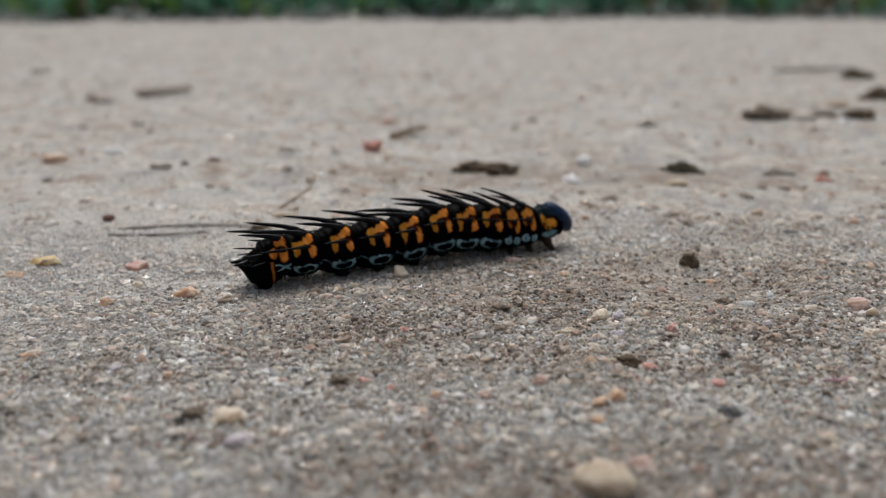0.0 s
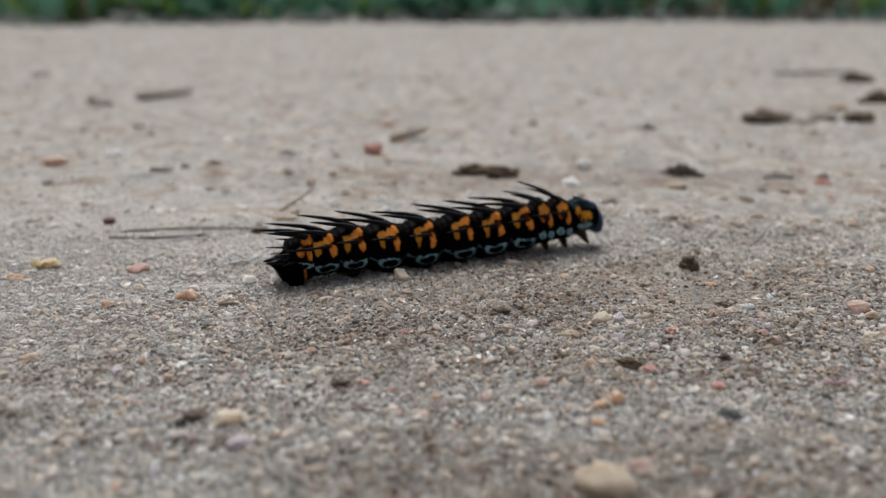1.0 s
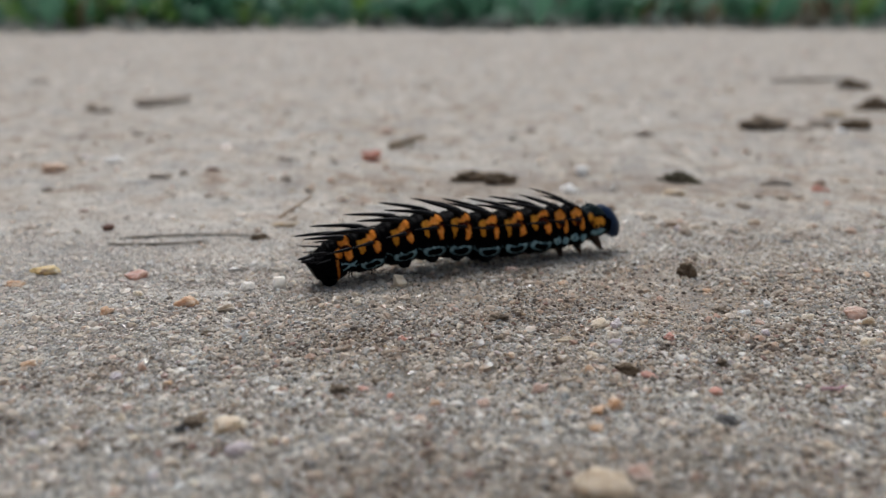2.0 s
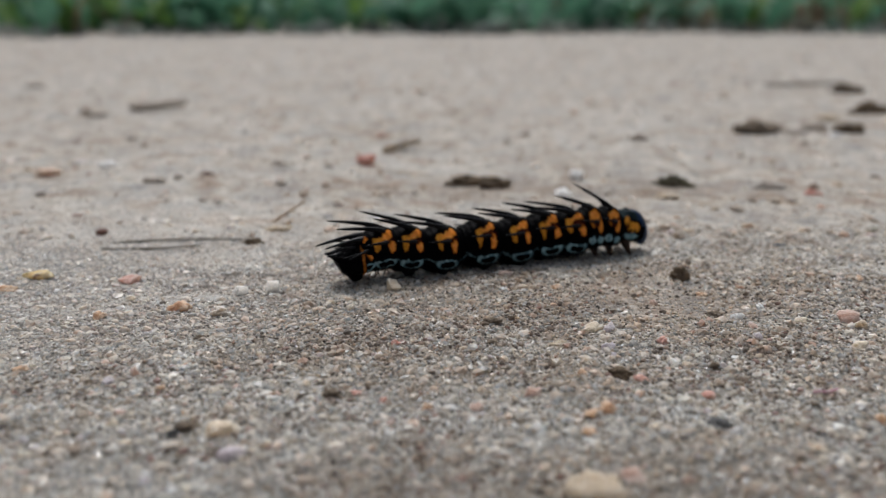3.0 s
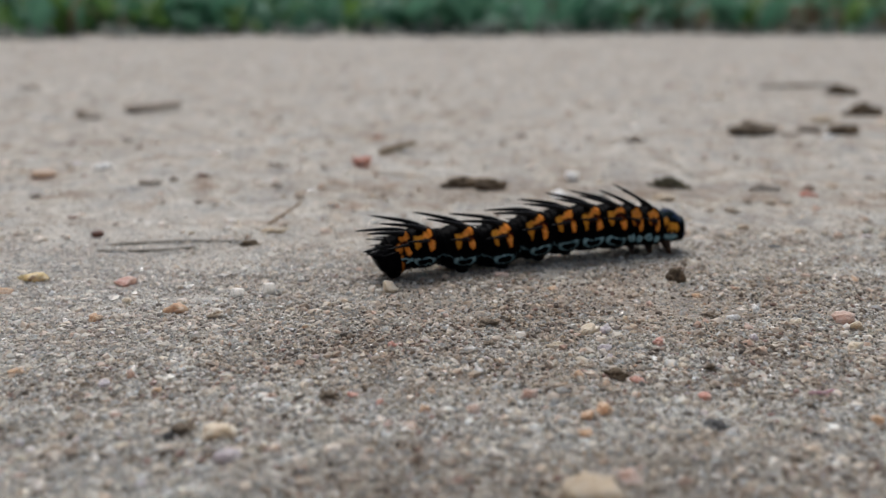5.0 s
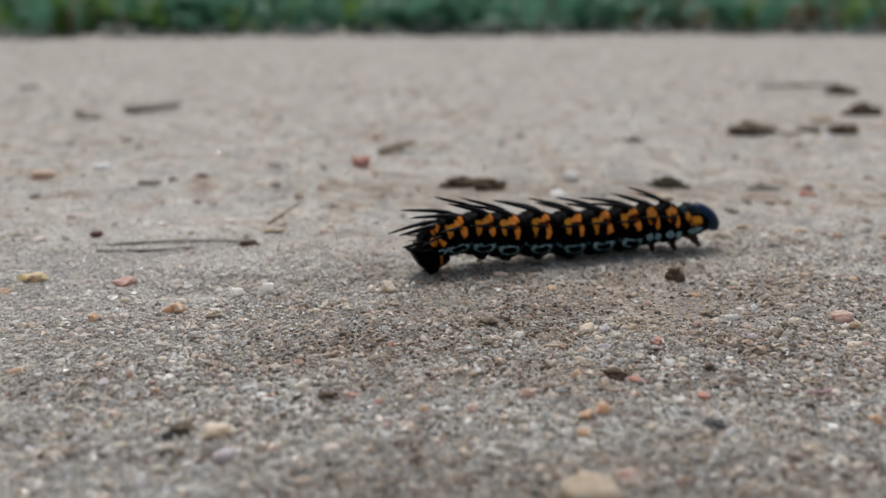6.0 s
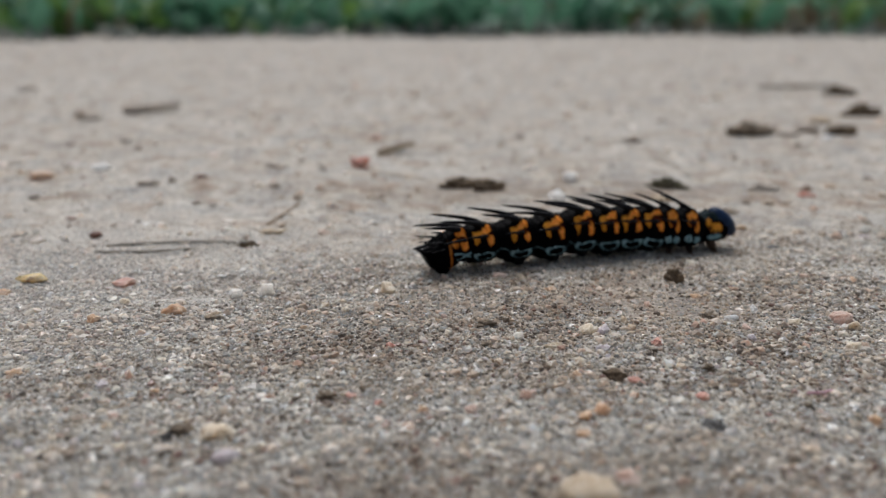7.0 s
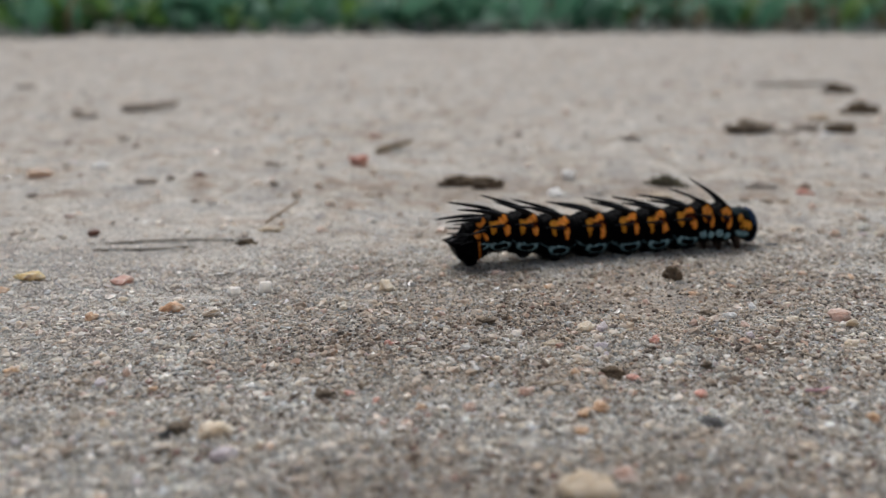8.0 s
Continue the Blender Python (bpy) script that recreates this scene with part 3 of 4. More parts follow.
def make_head(body):
    """The head capsule: two smooth lobes that lean back, with a crease between them, jaws below."""
    bm = bmesh.new()
    bmesh.ops.create_uvsphere(bm, u_segments=40, v_segments=24, radius=1)
    for v in bm.verts:
        x, y, z = v.co
        crease = math.exp(-((y / 0.16) ** 2)) * max(0, x + 0.35)
        x, y, z = x * (1.15 - 0.10 * crease), y * 1.55, z * 2.25
        y *= 1 - 0.13 * smooth_step(0.2, -1.9, z)
        v.co = Vector((x, y, z)) * MM
    bm.transform(pose(0, 0, 0, 0, -47, 0))
    ob = part("head", bm, HEADSHELL, body, "glossy blue-black head capsule")
    for side in (-1, 1):
        part("jaw", taper([(0.75, side * 0.35, -1.2), (1.0, side * 0.32, -1.5), (1.05, side * 0.15, -1.75)], [0.32, 0.26, 0.06], 8), LEGS, ob)
        part("feeler", taper([(0.95, side * 0.75, -1.0), (1.2, side * 0.85, -1.25), (1.3, side * 0.88, -1.5)], [0.13, 0.09, 0.03], 7), LEGS, ob)
    return ob


def make_caterpillar():
    body = new("caterpillar")
    tagged(body, "spiny black caterpillar with orange patches and blue lines, crawling on sand", "caterpillar")
    made = {"tail": make_tail(body)}
    made["a8"] = make_ring(body, "a8", 1.9, 2.0, 0.86, last_ring_marking, 8, (4.4, 8, 0.10), (2.6, 6), None)
    for salt, name in enumerate(("a7", "a6", "a5", "a4", "a3", "a2", "a1")):
        lift = (9, 11, 12, 11, 12, 12, 12)[salt]
        feet = "proleg" if name in ("a6", "a5", "a4", "a3") else None
        rad = (2.20, 2.40, 2.51, 2.59, 2.62, 2.62, 2.58)[salt]
        made[name] = make_ring(body, name, 2.55, rad, 0.80, abdomen_marking, 20 + salt, (5.0, lift, 0.08), (2.4, 6), feet)
    made["t3"] = make_ring(body, "t3", 1.75, 2.56, 0.84, thorax_marking, 40, (4.2, 17, 0.14), (2.3, 10), 0.25)
    made["t2"] = make_ring(body, "t2", 1.75, 2.44, 0.83, thorax_marking, 41, (4.9, 24, 0.28), (2.1, 12), 0.35)
    made["t1"] = make_ring(body, "t1", 2.15, 1.95, 0.82, collar_marking, 42, None, None, 0.7)
    for side in (-1, 1):
        spine(made["t1"], (0.35, side * 0.55, 1.6), 1.0, 55, 6, 0.14)
    made["head"] = make_head(body)
    return body, made


caterpillar, rings = make_caterpillar()


# ---------------------------------------------------------------- pebbles and litter, places and sizes in millimetres
def rest_height(x, y):
    return float(ground_height(np.array([x * MM]), np.array([y * MM]))[0])


def pebble(name, x, y, wide, deep, high, turn, material, label, category="pebble", rough=0.42, facets=0.85, sunk=0.42, seed=1, square=False):
    """A worn stone: a lumpy, partly split ball, bedded a little in the sand."""
    bm = bmesh.new()
    bmesh.ops.create_icosphere(bm, subdivisions=3, radius=1)
    rng = random.Random(seed)
    cuts = [(Vector((rng.gauss(0, 1), rng.gauss(0, 1), rng.gauss(0, 0.8))).normalized(), rng.uniform(0.5, 0.85)) for _ in range(11)]
    if square:
        cuts = [(Vector(n), 0.55 + 0.06 * rng.random()) for n in ((1, 0.1, 0), (-1, 0, 0.1), (0, 1, 0.1), (0.1, -1, 0), (0, 0.1, 1), (0.1, 0, -1))]
        facets, wide, deep, high = 1.0, wide * 1.6, deep * 1.6, high * 1.6
    shift = Vector((seed * 3.7, seed * 1.3, 0))
    for v in bm.verts:
        p = v.co.copy()
        for n, d in cuts:
            over = p.dot(n) - d
            if over > 0:
                p -= n * over * facets
        p *= 1 + rough * noise.noise(p * 1.6 + shift) + 0.4 * rough * noise.noise(p * 5 + shift)
        v.co = Vector((p.x * wide / 2, p.y * deep / 2, p.z * high / 2)) * MM
    ob = part(name, bm, material)
    if facets >= 0.8:  # freshly split, with crisp edges
        for p in ob.data.polygons:
            p.use_smooth = False
    ob.matrix_basis = pose(x * MM, y * MM, rest_height(x, y) + high * MM * (0.5 - sunk), rng.uniform(-6, 6), rng.uniform(-6, 6), turn)
    return tagged(ob, label, category, "stones lying in the sand" if category == "pebble" else "")


@functools.cache
def crumb_mesh(material):
    bm = bmesh.new()
    bmesh.ops.create_icosphere(bm, subdivisions=1, radius=1)
    for v in bm.verts:
        v.co *= 1 + 0.5 * noise.noise(v.co * 2.3)
    me = bpy.data.meshes.new("crumb")
    bm.to_mesh(me)
    bm.free()
    me.materials.append(material)
    return me


def clod(name, x, y, wide, deep, high, turn, material, label, category="dirt clod", seed=1, ragged=0.5):
    """A crumb of dirt: a ragged heap with crumbs sticking out of it."""
    bm = bmesh.new()
    bmesh.ops.create_icosphere(bm, subdivisions=4, radius=1)
    shift = Vector((seed * 2.9, 0, seed))
    for v in bm.verts:
        p = v.co
        p *= 1 + 1.2 * ragged * noise.noise(p * 1.7 + shift) + ragged * 0.8 * noise.noise(p * 4.2 + shift) + ragged * 0.35 * noise.noise(p * 11 + shift) + ragged * 0.2 * noise.noise(p * 23 + shift)
        v.co = Vector((p.x * wide / 2, p.y * deep / 2, max(p.z, -0.4) * high * 0.8)) * MM
    ob = part(name, bm, material)
    ob.matrix_basis = pose(x * MM, y * MM, rest_height(x, y) + 0.12 * high * MM, 0, 0, turn)
    rng = random.Random(seed * 7 + 1)
    for _ in range(12):  # crumbs that cling to it and lie at its foot
        a, r = rng.uniform(0, 6.28), rng.uniform(0.6, 1.25)
        s = rng.uniform(0.06, 0.15) * wide * (1.2 - 0.5 * (r - 0.5)) * MM
        z = max(0.06, 0.95 - r) * high * rng.uniform(0.3, 0.8)
        crumb = new("crumb", crumb_mesh(material))
        crumb.parent = ob
        crumb.matrix_basis = Matrix.Translation(Vector((math.cos(a) * r * wide / 2, math.sin(a) * r * deep / 2, z)) * MM) @ Matrix.Rotation(a * 3, 4, "Y") @ Matrix.Diagonal((s, s * 0.75, s * 0.6, 1))
    return tagged(ob, label, category, "crumbs of dirt on the sand")


def stem(name, ends, thick, material, label, category="twig", bend=0.06, seed=1, flat=1.0):
    """A dry stem that lies from the first place to the second (x, y, height), with nodes and a torn end."""
    rng = random.Random(seed)
    a, b = (Vector((p[0], p[1], rest_height(p[0], p[1]) / MM + p[2])) for p in ends)
    side = (b - a).cross(Vector((0, 0, 1))).normalized()
    span = (b - a).length
    pts, rad = [], []
    for i in range(15):
        u = i / 14
        p = a.lerp(b, u) + side * span * bend * math.sin(u * 3.1) + Vector((0, 0, 0.03 * span * bend * noise.noise(Vector((u * 6, seed, 0)))))
        pts.append(p)
        rad.append(thick / 2 * (1 - 0.35 * u) * (1 + 0.22 * noise.noise(Vector((u * 9, seed * 2, 1)))) * (0.55 if i in (0, 14) else 1))
    bm = taper([p - a for p in pts], rad, 9)
    for v in bm.verts:
        v.co.z *= flat
        v.co += Vector([0.12 * thick * MM * c for c in noise.noise_vector(v.co / MM * 1.3)])
    ob = part(name, bm, material)
    ob.matrix_basis = Matrix.Translation(a * MM)
    return tagged(ob, label, category)


# in front of and around the crawl
pebble("pebble", 9.8, 44.4, 4.3, 3.6, 2.2, 10, TAN, "large smooth tan pebble bedded in sand", seed=2, facets=0.55)
pebble("pebble", -14.6, 51.8, 2.9, 2.4, 1.7, 20, PALE, "cloudy pale yellow quartz pebble", seed=3)
pebble("pebble", -42.7, 86.2, 3.2, 2.6, 1.15, -8, AMBER, "flat glassy amber chip with a brown spot", seed=4, facets=0.7, sunk=0.2)
pebble("pebble", -32.4, 85.4, 3.3, 2.0, 1.3, 14, ROSE, "thin pinkish red stone chip", seed=5, facets=0.8, sunk=0.25)
pebble("pebble", -24.6, 76.4, 2.8, 2.0, 1.5, 6, ORANGE, "rounded orange-tan pebble lying in sand", seed=6, facets=0.6)
pebble("pebble", -31.7, 74.2, 1.8, 1.4, 1.3, 40, ORANGE, "small orange-pink stone lying in sand", seed=7)
pebble("pebble", -6.0, 57.8, 1.0, 0.8, 0.9, 0, BRICKY, "tiny brick-red grain lying in sand", seed=8)
pebble("pebble", -3.9, 56.6, 1.1, 0.9, 0.7, 30, BRICKY, "tiny rusty brown grain", seed=9)
pebble("pebble", 3.1, 55.4, 1.3, 1.0, 0.9, 0, PINK, "small pinkish tan stone", seed=10)
pebble("pebble", 7.4, 57.6, 1.8, 1.3, 1.2, 25, PINK, "flat-faced pink stone lying in sand", seed=11, facets=0.9)
pebble("pebble", 16.3, 60.2, 1.7, 1.0, 0.9, -25, BRICKY, "reddish pink splinter of stone", seed=12)
pebble("pebble", 11.7, 60.9, 1.1, 0.9, 1.1, 15, ORANGE, "small upright russet stone", seed=13)
clod("dirt_clod", 14.8, 61.3, 2.0, 1.4, 0.8, 0, DIRT, "dark crumb of dirt beside a red stone", seed=14)
pebble("pebble", 20.9, 57.9, 1.2, 1.0, 0.9, 0, BRICKY, "round red grain lying in sand", seed=15, facets=0.5)
stem("plant_fibre", ((28.9, 58.2, 0.15), (31.2, 58.6, 0.2)), 0.5, MAGENTA, "short magenta-brown scrap of plant", "plant scrap", 0.10, 16, 0.6)
pebble("pebble", 12.6, 55.0, 1.7, 1.4, 1.3, 0, ORANGE, "orange-brown crumbly stone lying in sand", seed=17)
pebble("pebble", 11.2, 54.1, 1.5, 1.2, 1.1, 60, ORANGE, "orange-brown stone in a small cluster", seed=18)
clod("dirt_clod", 26.0, 84.8, 1.9, 1.5, 1.35, 10, DIRT, "fuzzy dark olive crumb of dirt", seed=77, ragged=0.55)
pebble("pebble", 27.2, 80.6, 1.4, 1.0, 1.0, 0, ORANGE, "small orange-tan stone lying in sand", seed=20)
pebble("pebble", 41.2, 97.0, 2.0, 0.9, 0.6, 0, SLATE, "small dark slate chip", seed=21, facets=0.8)
pebble("pebble", -44.3, 82.6, 2.1, 1.5, 1.2, 0, ORANGE, "orange stone half buried", seed=22)
pebble("pebble", -33.6, 62.6, 1.8, 1.3, 1.1, 0, ORANGE, "russet pebble lying in sand", seed=23)
pebble("pebble", 38.4, 72.9, 2.7, 2.0, 1.7, 0, PINK, "pale pink stone lying in sand", seed=24)
pebble("pebble", 14.2, 70.8, 2.4, 1.8, 1.3, 30, PALE, "pale yellowish stone lying in sand", seed=25)
pebble("pebble", 10.7, 67.4, 1.7, 1.3, 0.9, -15, TAN, "flat tan chip lying in sand", seed=26, facets=0.8)
pebble("pebble", 14.9, 66.7, 1.4, 1.1, 1.0, 0, LILAC, "lilac-grey grain lying in sand", seed=27)
pebble("pebble", -16.6, 81.2, 1.25, 1.1, 1.25, 12, CREAM, "squarish cream grain lying in sand", seed=29, rough=0.08, sunk=0.28, square=True)
pebble("pebble", -19.7, 80.7, 1.1, 1.0, 1.0, 28, CREAM, "small squarish cream grain", seed=30, rough=0.1, sunk=0.3, square=True)
pebble("pebble", 7.5, 86.1, 1.5, 1.1, 1.2, 0, PINK, "dull pink stone on the crawl's way", seed=31)
pebble("pebble", -4.4, 81.9, 2.5, 1.8, 1.6, 35, PALE, "angular cream pebble on the crawl's way", seed=32, facets=0.95, rough=0.2, sunk=0.3)
pebble("pebble", -18.1, 51.6, 1.0, 0.8, 0.8, 0, SLATE, "black speck of grit", seed=33)
pebble("pebble", 20.0, 53.2, 2.0, 1.5, 0.9, 0, SLATE, "flat dark grey chip", seed=34)
pebble("pebble", 19.7, 67.3, 1.2, 0.9, 0.8, 0, BRICKY, "small rusty red grain", seed=35)
pebble("pebble", -13.4, 48.9, 2.0, 1.6, 1.0, 0, LILAC, "grey translucent chip lying in sand", seed=36)
pebble("pebble", 10.7, 51.6, 1.5, 1.2, 0.9, 0, ORANGE, "orange crumb of stone", seed=37)
pebble("pebble", 12.5, 46.4, 2.1, 1.6, 1.1, 0, PINK, "pinkish stone beside a larger pebble", seed=38)
clod("dirt_clod", -20.3, 74.9, 1.5, 0.9, 0.8, 20, DRY, "small curled brown scrap of dirt", seed=94)
pebble("pebble", 28.6, 74.2, 1.5, 1.1, 0.9, 0, WHITE, "small white chip of quartz", seed=95)
pebble("pebble", 36.8, 67.2, 1.9, 1.3, 1.1, 15, PALE, "pale yellow stone chip in sand", seed=96)
# loose grains and crumbs among the sand
pebble("pebble", -25.5, 59.9, 1.1, 0.9, 1.0, 120, LILAC, "lilac-white glassy chip in sand", seed=120, facets=0.9)
pebble("pebble", -23.9, 61.6, 1.0, 0.8, 1.4, 157, PINK, "faint pink grain in sand", seed=121, facets=0.9)
pebble("pebble", -15.3, 59.2, 0.8, 0.6, 0.6, 14, PINK, "small pink grain in sand", seed=122, facets=0.9)
pebble("pebble", -25.9, 57.8, 0.8, 0.6, 0.6, 51, PINK, "small pinkish grain in sand", seed=123, facets=0.9)
pebble("pebble", -21.1, 59.0, 1.0, 0.8, 0.8, 88, ORANGE, "dull orange grain in sand", seed=124, facets=0.9)
pebble("pebble", -22.6, 54.5, 1.0, 0.8, 0.7, 125, PINK, "blunt pink grain in sand", seed=125, facets=0.9)
pebble("pebble", -3.4, 67.7, 1.0, 0.8, 0.9, 162, BRICKY, "brownish red grain in sand", seed=126, facets=0.9)
pebble("pebble", -6.9, 61.7, 0.6, 0.5, 0.6, 19, WHITE, "white grain of quartz", seed=127, facets=0.9)
pebble("pebble", -5.7, 62.0, 0.5, 0.4, 0.5, 56, WHITE, "white grain of quartz", seed=128, facets=0.9)
pebble("pebble", -10.0, 59.7, 1.3, 1.1, 1.0, 93, PALE, "pale cloudy stone chip", seed=129, facets=0.9)
pebble("pebble", -0.6, 55.6, 1.1, 0.9, 0.9, 130, ORANGE, "dull orange stone chip", seed=130, facets=0.9)
pebble("pebble", -3.1, 53.2, 0.9, 0.7, 0.7, 167, PINK, "pinkish brown stone chip", seed=131, facets=0.9)
pebble("pebble", 15.7, 70.6, 1.3, 1.1, 1.4, 24, LILAC, "lilac glassy grain in sand", seed=132, facets=0.9)
pebble("pebble", 21.3, 77.3, 1.1, 0.9, 0.9, 61, PINK, "flat pinkish grain in sand", seed=133, facets=0.9)
pebble("pebble", 31.6, 76.6, 1.0, 0.8, 0.8, 98, WHITE, "small white chip of quartz", seed=134, facets=0.9)
pebble("pebble", 29.1, 71.6, 1.1, 0.9, 0.8, 135, PINK, "pink grain in sand", seed=135, facets=0.9)
pebble("pebble", 33.9, 72.8, 1.4, 1.1, 1.1, 172, PALE, "peach-coloured grain in sand", seed=136, facets=0.9)
pebble("pebble", 38.9, 71.2, 1.4, 1.2, 1.3, 29, TAN, "brown lump beside a pink stone", seed=137, facets=0.9)
pebble("pebble", 44.9, 84.2, 1.6, 1.2, 0.6, 66, ORANGE, "thin orange chip in sand", seed=138, facets=0.9)
pebble("pebble", 28.6, 68.9, 1.0, 0.8, 0.9, 103, LILAC, "pale lilac grain in sand", seed=139, facets=0.9)
pebble("pebble", 31.8, 53.5, 1.3, 1.0, 1.1, 140, ORANGE, "orange-brown stone in sand", seed=140, facets=0.9)
pebble("pebble", 1.3, 74.1, 0.7, 0.6, 0.7, 177, PINK, "small pink grain in sand", seed=141, facets=0.9)
pebble("pebble", 12.3, 81.7, 1.4, 1.1, 0.8, 34, ORANGE, "flat orange-brown grain in sand", seed=142, facets=0.9)
pebble("pebble", 15.0, 65.2, 0.8, 0.6, 0.8, 71, LILAC, "mauve grain in sand", seed=143, facets=0.9)
pebble("pebble", -15.4, 82.1, 0.8, 0.7, 0.7, 108, PALE, "cream grain in sand", seed=144, facets=0.9)
pebble("pebble", -16.5, 80.0, 0.8, 0.6, 0.6, 145, WHITE, "white grain of quartz", seed=145, facets=0.9)
pebble("pebble", -8.2, 76.3, 1.4, 1.1, 0.8, 2, PALE, "pale chip lying flat in sand", seed=146, facets=0.9)
pebble("pebble", 1.5, 70.1, 1.1, 0.9, 0.8, 39, PALE, "pale flat grain in sand", seed=147, facets=0.9)
pebble("pebble", 19.7, 67.5, 1.2, 0.9, 1.0, 76, BRICKY, "rusty red stone in sand", seed=148, facets=0.9)
pebble("pebble", -39.0, 82.3, 1.3, 1.0, 0.8, 113, WHITE, "flat white chip in sand", seed=149, facets=0.9)
pebble("pebble", -30.4, 79.3, 1.2, 1.0, 0.8, 150, PALE, "cream grain in sand", seed=150, facets=0.9)
clod("dirt_clod", -27.1, 59.9, 0.9, 0.7, 0.3, 7, CRUMBLY, "dark crumb of dirt in sand", seed=151, ragged=0.7)
clod("dirt_clod", -20.8, 69.1, 0.8, 0.6, 0.3, 44, CRUMBLY, "dark crumb of dirt in sand", seed=152, ragged=0.7)
clod("dirt_clod", 7.1, 72.8, 0.7, 0.6, 0.3, 81, CRUMBLY, "dark brown crumb of dirt", seed=153, ragged=0.7)
clod("dirt_clod", 4.9, 67.4, 1.3, 1.0, 0.3, 118, CRUMBLY, "dark brown crumb of dirt", seed=154, ragged=0.7)
clod("dirt_clod", 22.7, 62.6, 0.9, 0.7, 0.5, 155, CRUMBLY, "olive-brown crumb of dirt", seed=155, ragged=0.7)
clod("dirt_clod", 26.7, 74.9, 1.6, 1.3, 0.4, 12, CRUMBLY, "flat brown crumb of dirt", seed=156, ragged=0.7)
clod("dirt_clod", 28.1, 56.1, 0.8, 0.7, 0.3, 49, CRUMBLY, "dark olive crumb of dirt", seed=157, ragged=0.7)
clod("dirt_clod", 29.3, 66.7, 0.9, 0.7, 0.3, 86, CRUMBLY, "dark crumb of dirt in sand", seed=158, ragged=0.7)
clod("dirt_clod", -7.9, 57.6, 1.5, 1.2, 0.5, 123, CRUMBLY, "low brown crumb of dirt", seed=159, ragged=0.7)
clod("dirt_clod", 5.2, 71.7, 1.6, 1.2, 0.5, 160, CRUMBLY, "olive-brown crumb of dirt", seed=160, ragged=0.7)
clod("dirt_clod", -17.3, 52.5, 1.3, 1.1, 0.5, 17, CRUMBLY, "dark brown crumb of dirt", seed=161, ragged=0.7)
clod("dirt_clod", -4.8, 59.3, 1.2, 1.0, 0.4, 54, CRUMBLY, "dark crumb of dirt in sand", seed=162, ragged=0.7)
clod("dirt_clod", 8.1, 77.7, 1.3, 1.1, 0.2, 91, CRUMBLY, "thin dark scrap of dirt", seed=163, ragged=0.7)
# behind the crawl
pebble("seed", -41.9, 102.4, 1.6, 1.0, 0.9, 15, SEED, "small reddish brown seed", "seed", seed=40, rough=0.1, facets=0.1, sunk=0.08)
clod("dirt_clod", 5.0, 129.2, 5.4, 2.6, 1.7, 5, DIRT, "dark brown lump of dry dirt", seed=41, ragged=0.36)
clod("dirt_clod", 9.1, 126.8, 4.6, 2.2, 1.4, 20, DIRT, "brown crumb leaning on a darker lump", seed=42)
clod("dirt_clod", 36.9, 129.0, 5.2, 2.4, 1.7, -18, OLIVE, "dark olive lump of dirt", seed=43)
pebble("pebble", 33.7, 120.6, 4.0, 3.0, 1.3, 0, TAN, "flat orange-tan stone lying in sand", seed=44, sunk=0.25)
pebble("pebble", -12.0, 143.8, 4.2, 2.4, 2.8, -25, BRICKY, "bright brick-red chip lying in sand", seed=45, facets=0.9, sunk=0.25)
pebble("pebble", -10.9, 175.4, 3.0, 2.2, 2.0, 0, PINK, "reddish pebble lying in sand", seed=46)
stem("twig", ((-9.8, 155.5, 0.5), (-2.9, 161.0, 1.6)), 1.3, TWIG, "short broken brown twig", seed=47, bend=0.02)
stem("twig", ((-75.6, 211.0, 0.8), (-62.2, 214.5, 2.0)), 3.0, FADED, "thick dry brown stalk", seed=48, bend=0.12, flat=0.8)
clod("dirt_clod", -82.5, 202.5, 3.4, 2.0, 1.4, 0, CRUMBLY, "small brown crumb beside a dry stalk", seed=148)
clod("dirt_clod", -79.5, 199.5, 4.6, 2.2, 1.4, 0, FADED, "flat dark crumb at a stalk's end", seed=49)
clod("dirt_clod", 39.8, 165.7, 3.6, 2.2, 1.4, 0, FADED, "dark brown crumb lying in sand", seed=50)
clod("dirt_clod", 66.5, 175.3, 9.0, 3.4, 2.3, 8, CRUMBLY, "long dark lump of dirt and litter", seed=51)
clod("dirt_clod", 74.0, 173.5, 5.0, 2.2, 1.2, 0, FADED, "low dark crumb behind a lump", seed=52)
clod("dirt_clod", 86.0, 175.0, 5.4, 2.8, 2.2, 0, DIRT, "dark lump of dirt in a heap of litter", seed=53)
clod("dirt_clod", 80.0, 179.0, 4.6, 2.4, 2.0, 0, FADED, "olive crumb in a heap of litter", seed=54)
pebble("pebble", 88.0, 191.5, 7.0, 4.0, 3.0, 0, TAN, "tan stone behind a heap of litter", seed=55)
pebble("pebble", 80.5, 170.0, 3.2, 2.4, 2.0, 0, WHITE, "white quartz pebble before a heap of litter", seed=56)
clod("dirt_clod", 117.5, 244.5, 7.0, 3.6, 2.8, 0, DIRT, "dark crumb far over the sand", seed=57)
stem("twig", ((99.0, 259.0, 0.6), (124.0, 262.0, 0.9)), 1.6, DARKSTEM, "long grey-brown stalk lying flat", seed=58, bend=0.02, flat=0.7)
clod("dirt_clod", 104.0, 203.0, 8.0, 3.4, 2.8, 0, DIRT, "dark crumb at the litter's edge", seed=59)
pebble("pebble", -61.7, 133.0, 4.6, 3.6, 2.2, 0, PEACH, "peach-coloured stone lying in sand", seed=60, sunk=0.2)
pebble("pebble", -54.5, 138.7, 4.0, 3.2, 1.5, 0, WHITE, "pale cream stone lying in sand", seed=61, sunk=0.2)
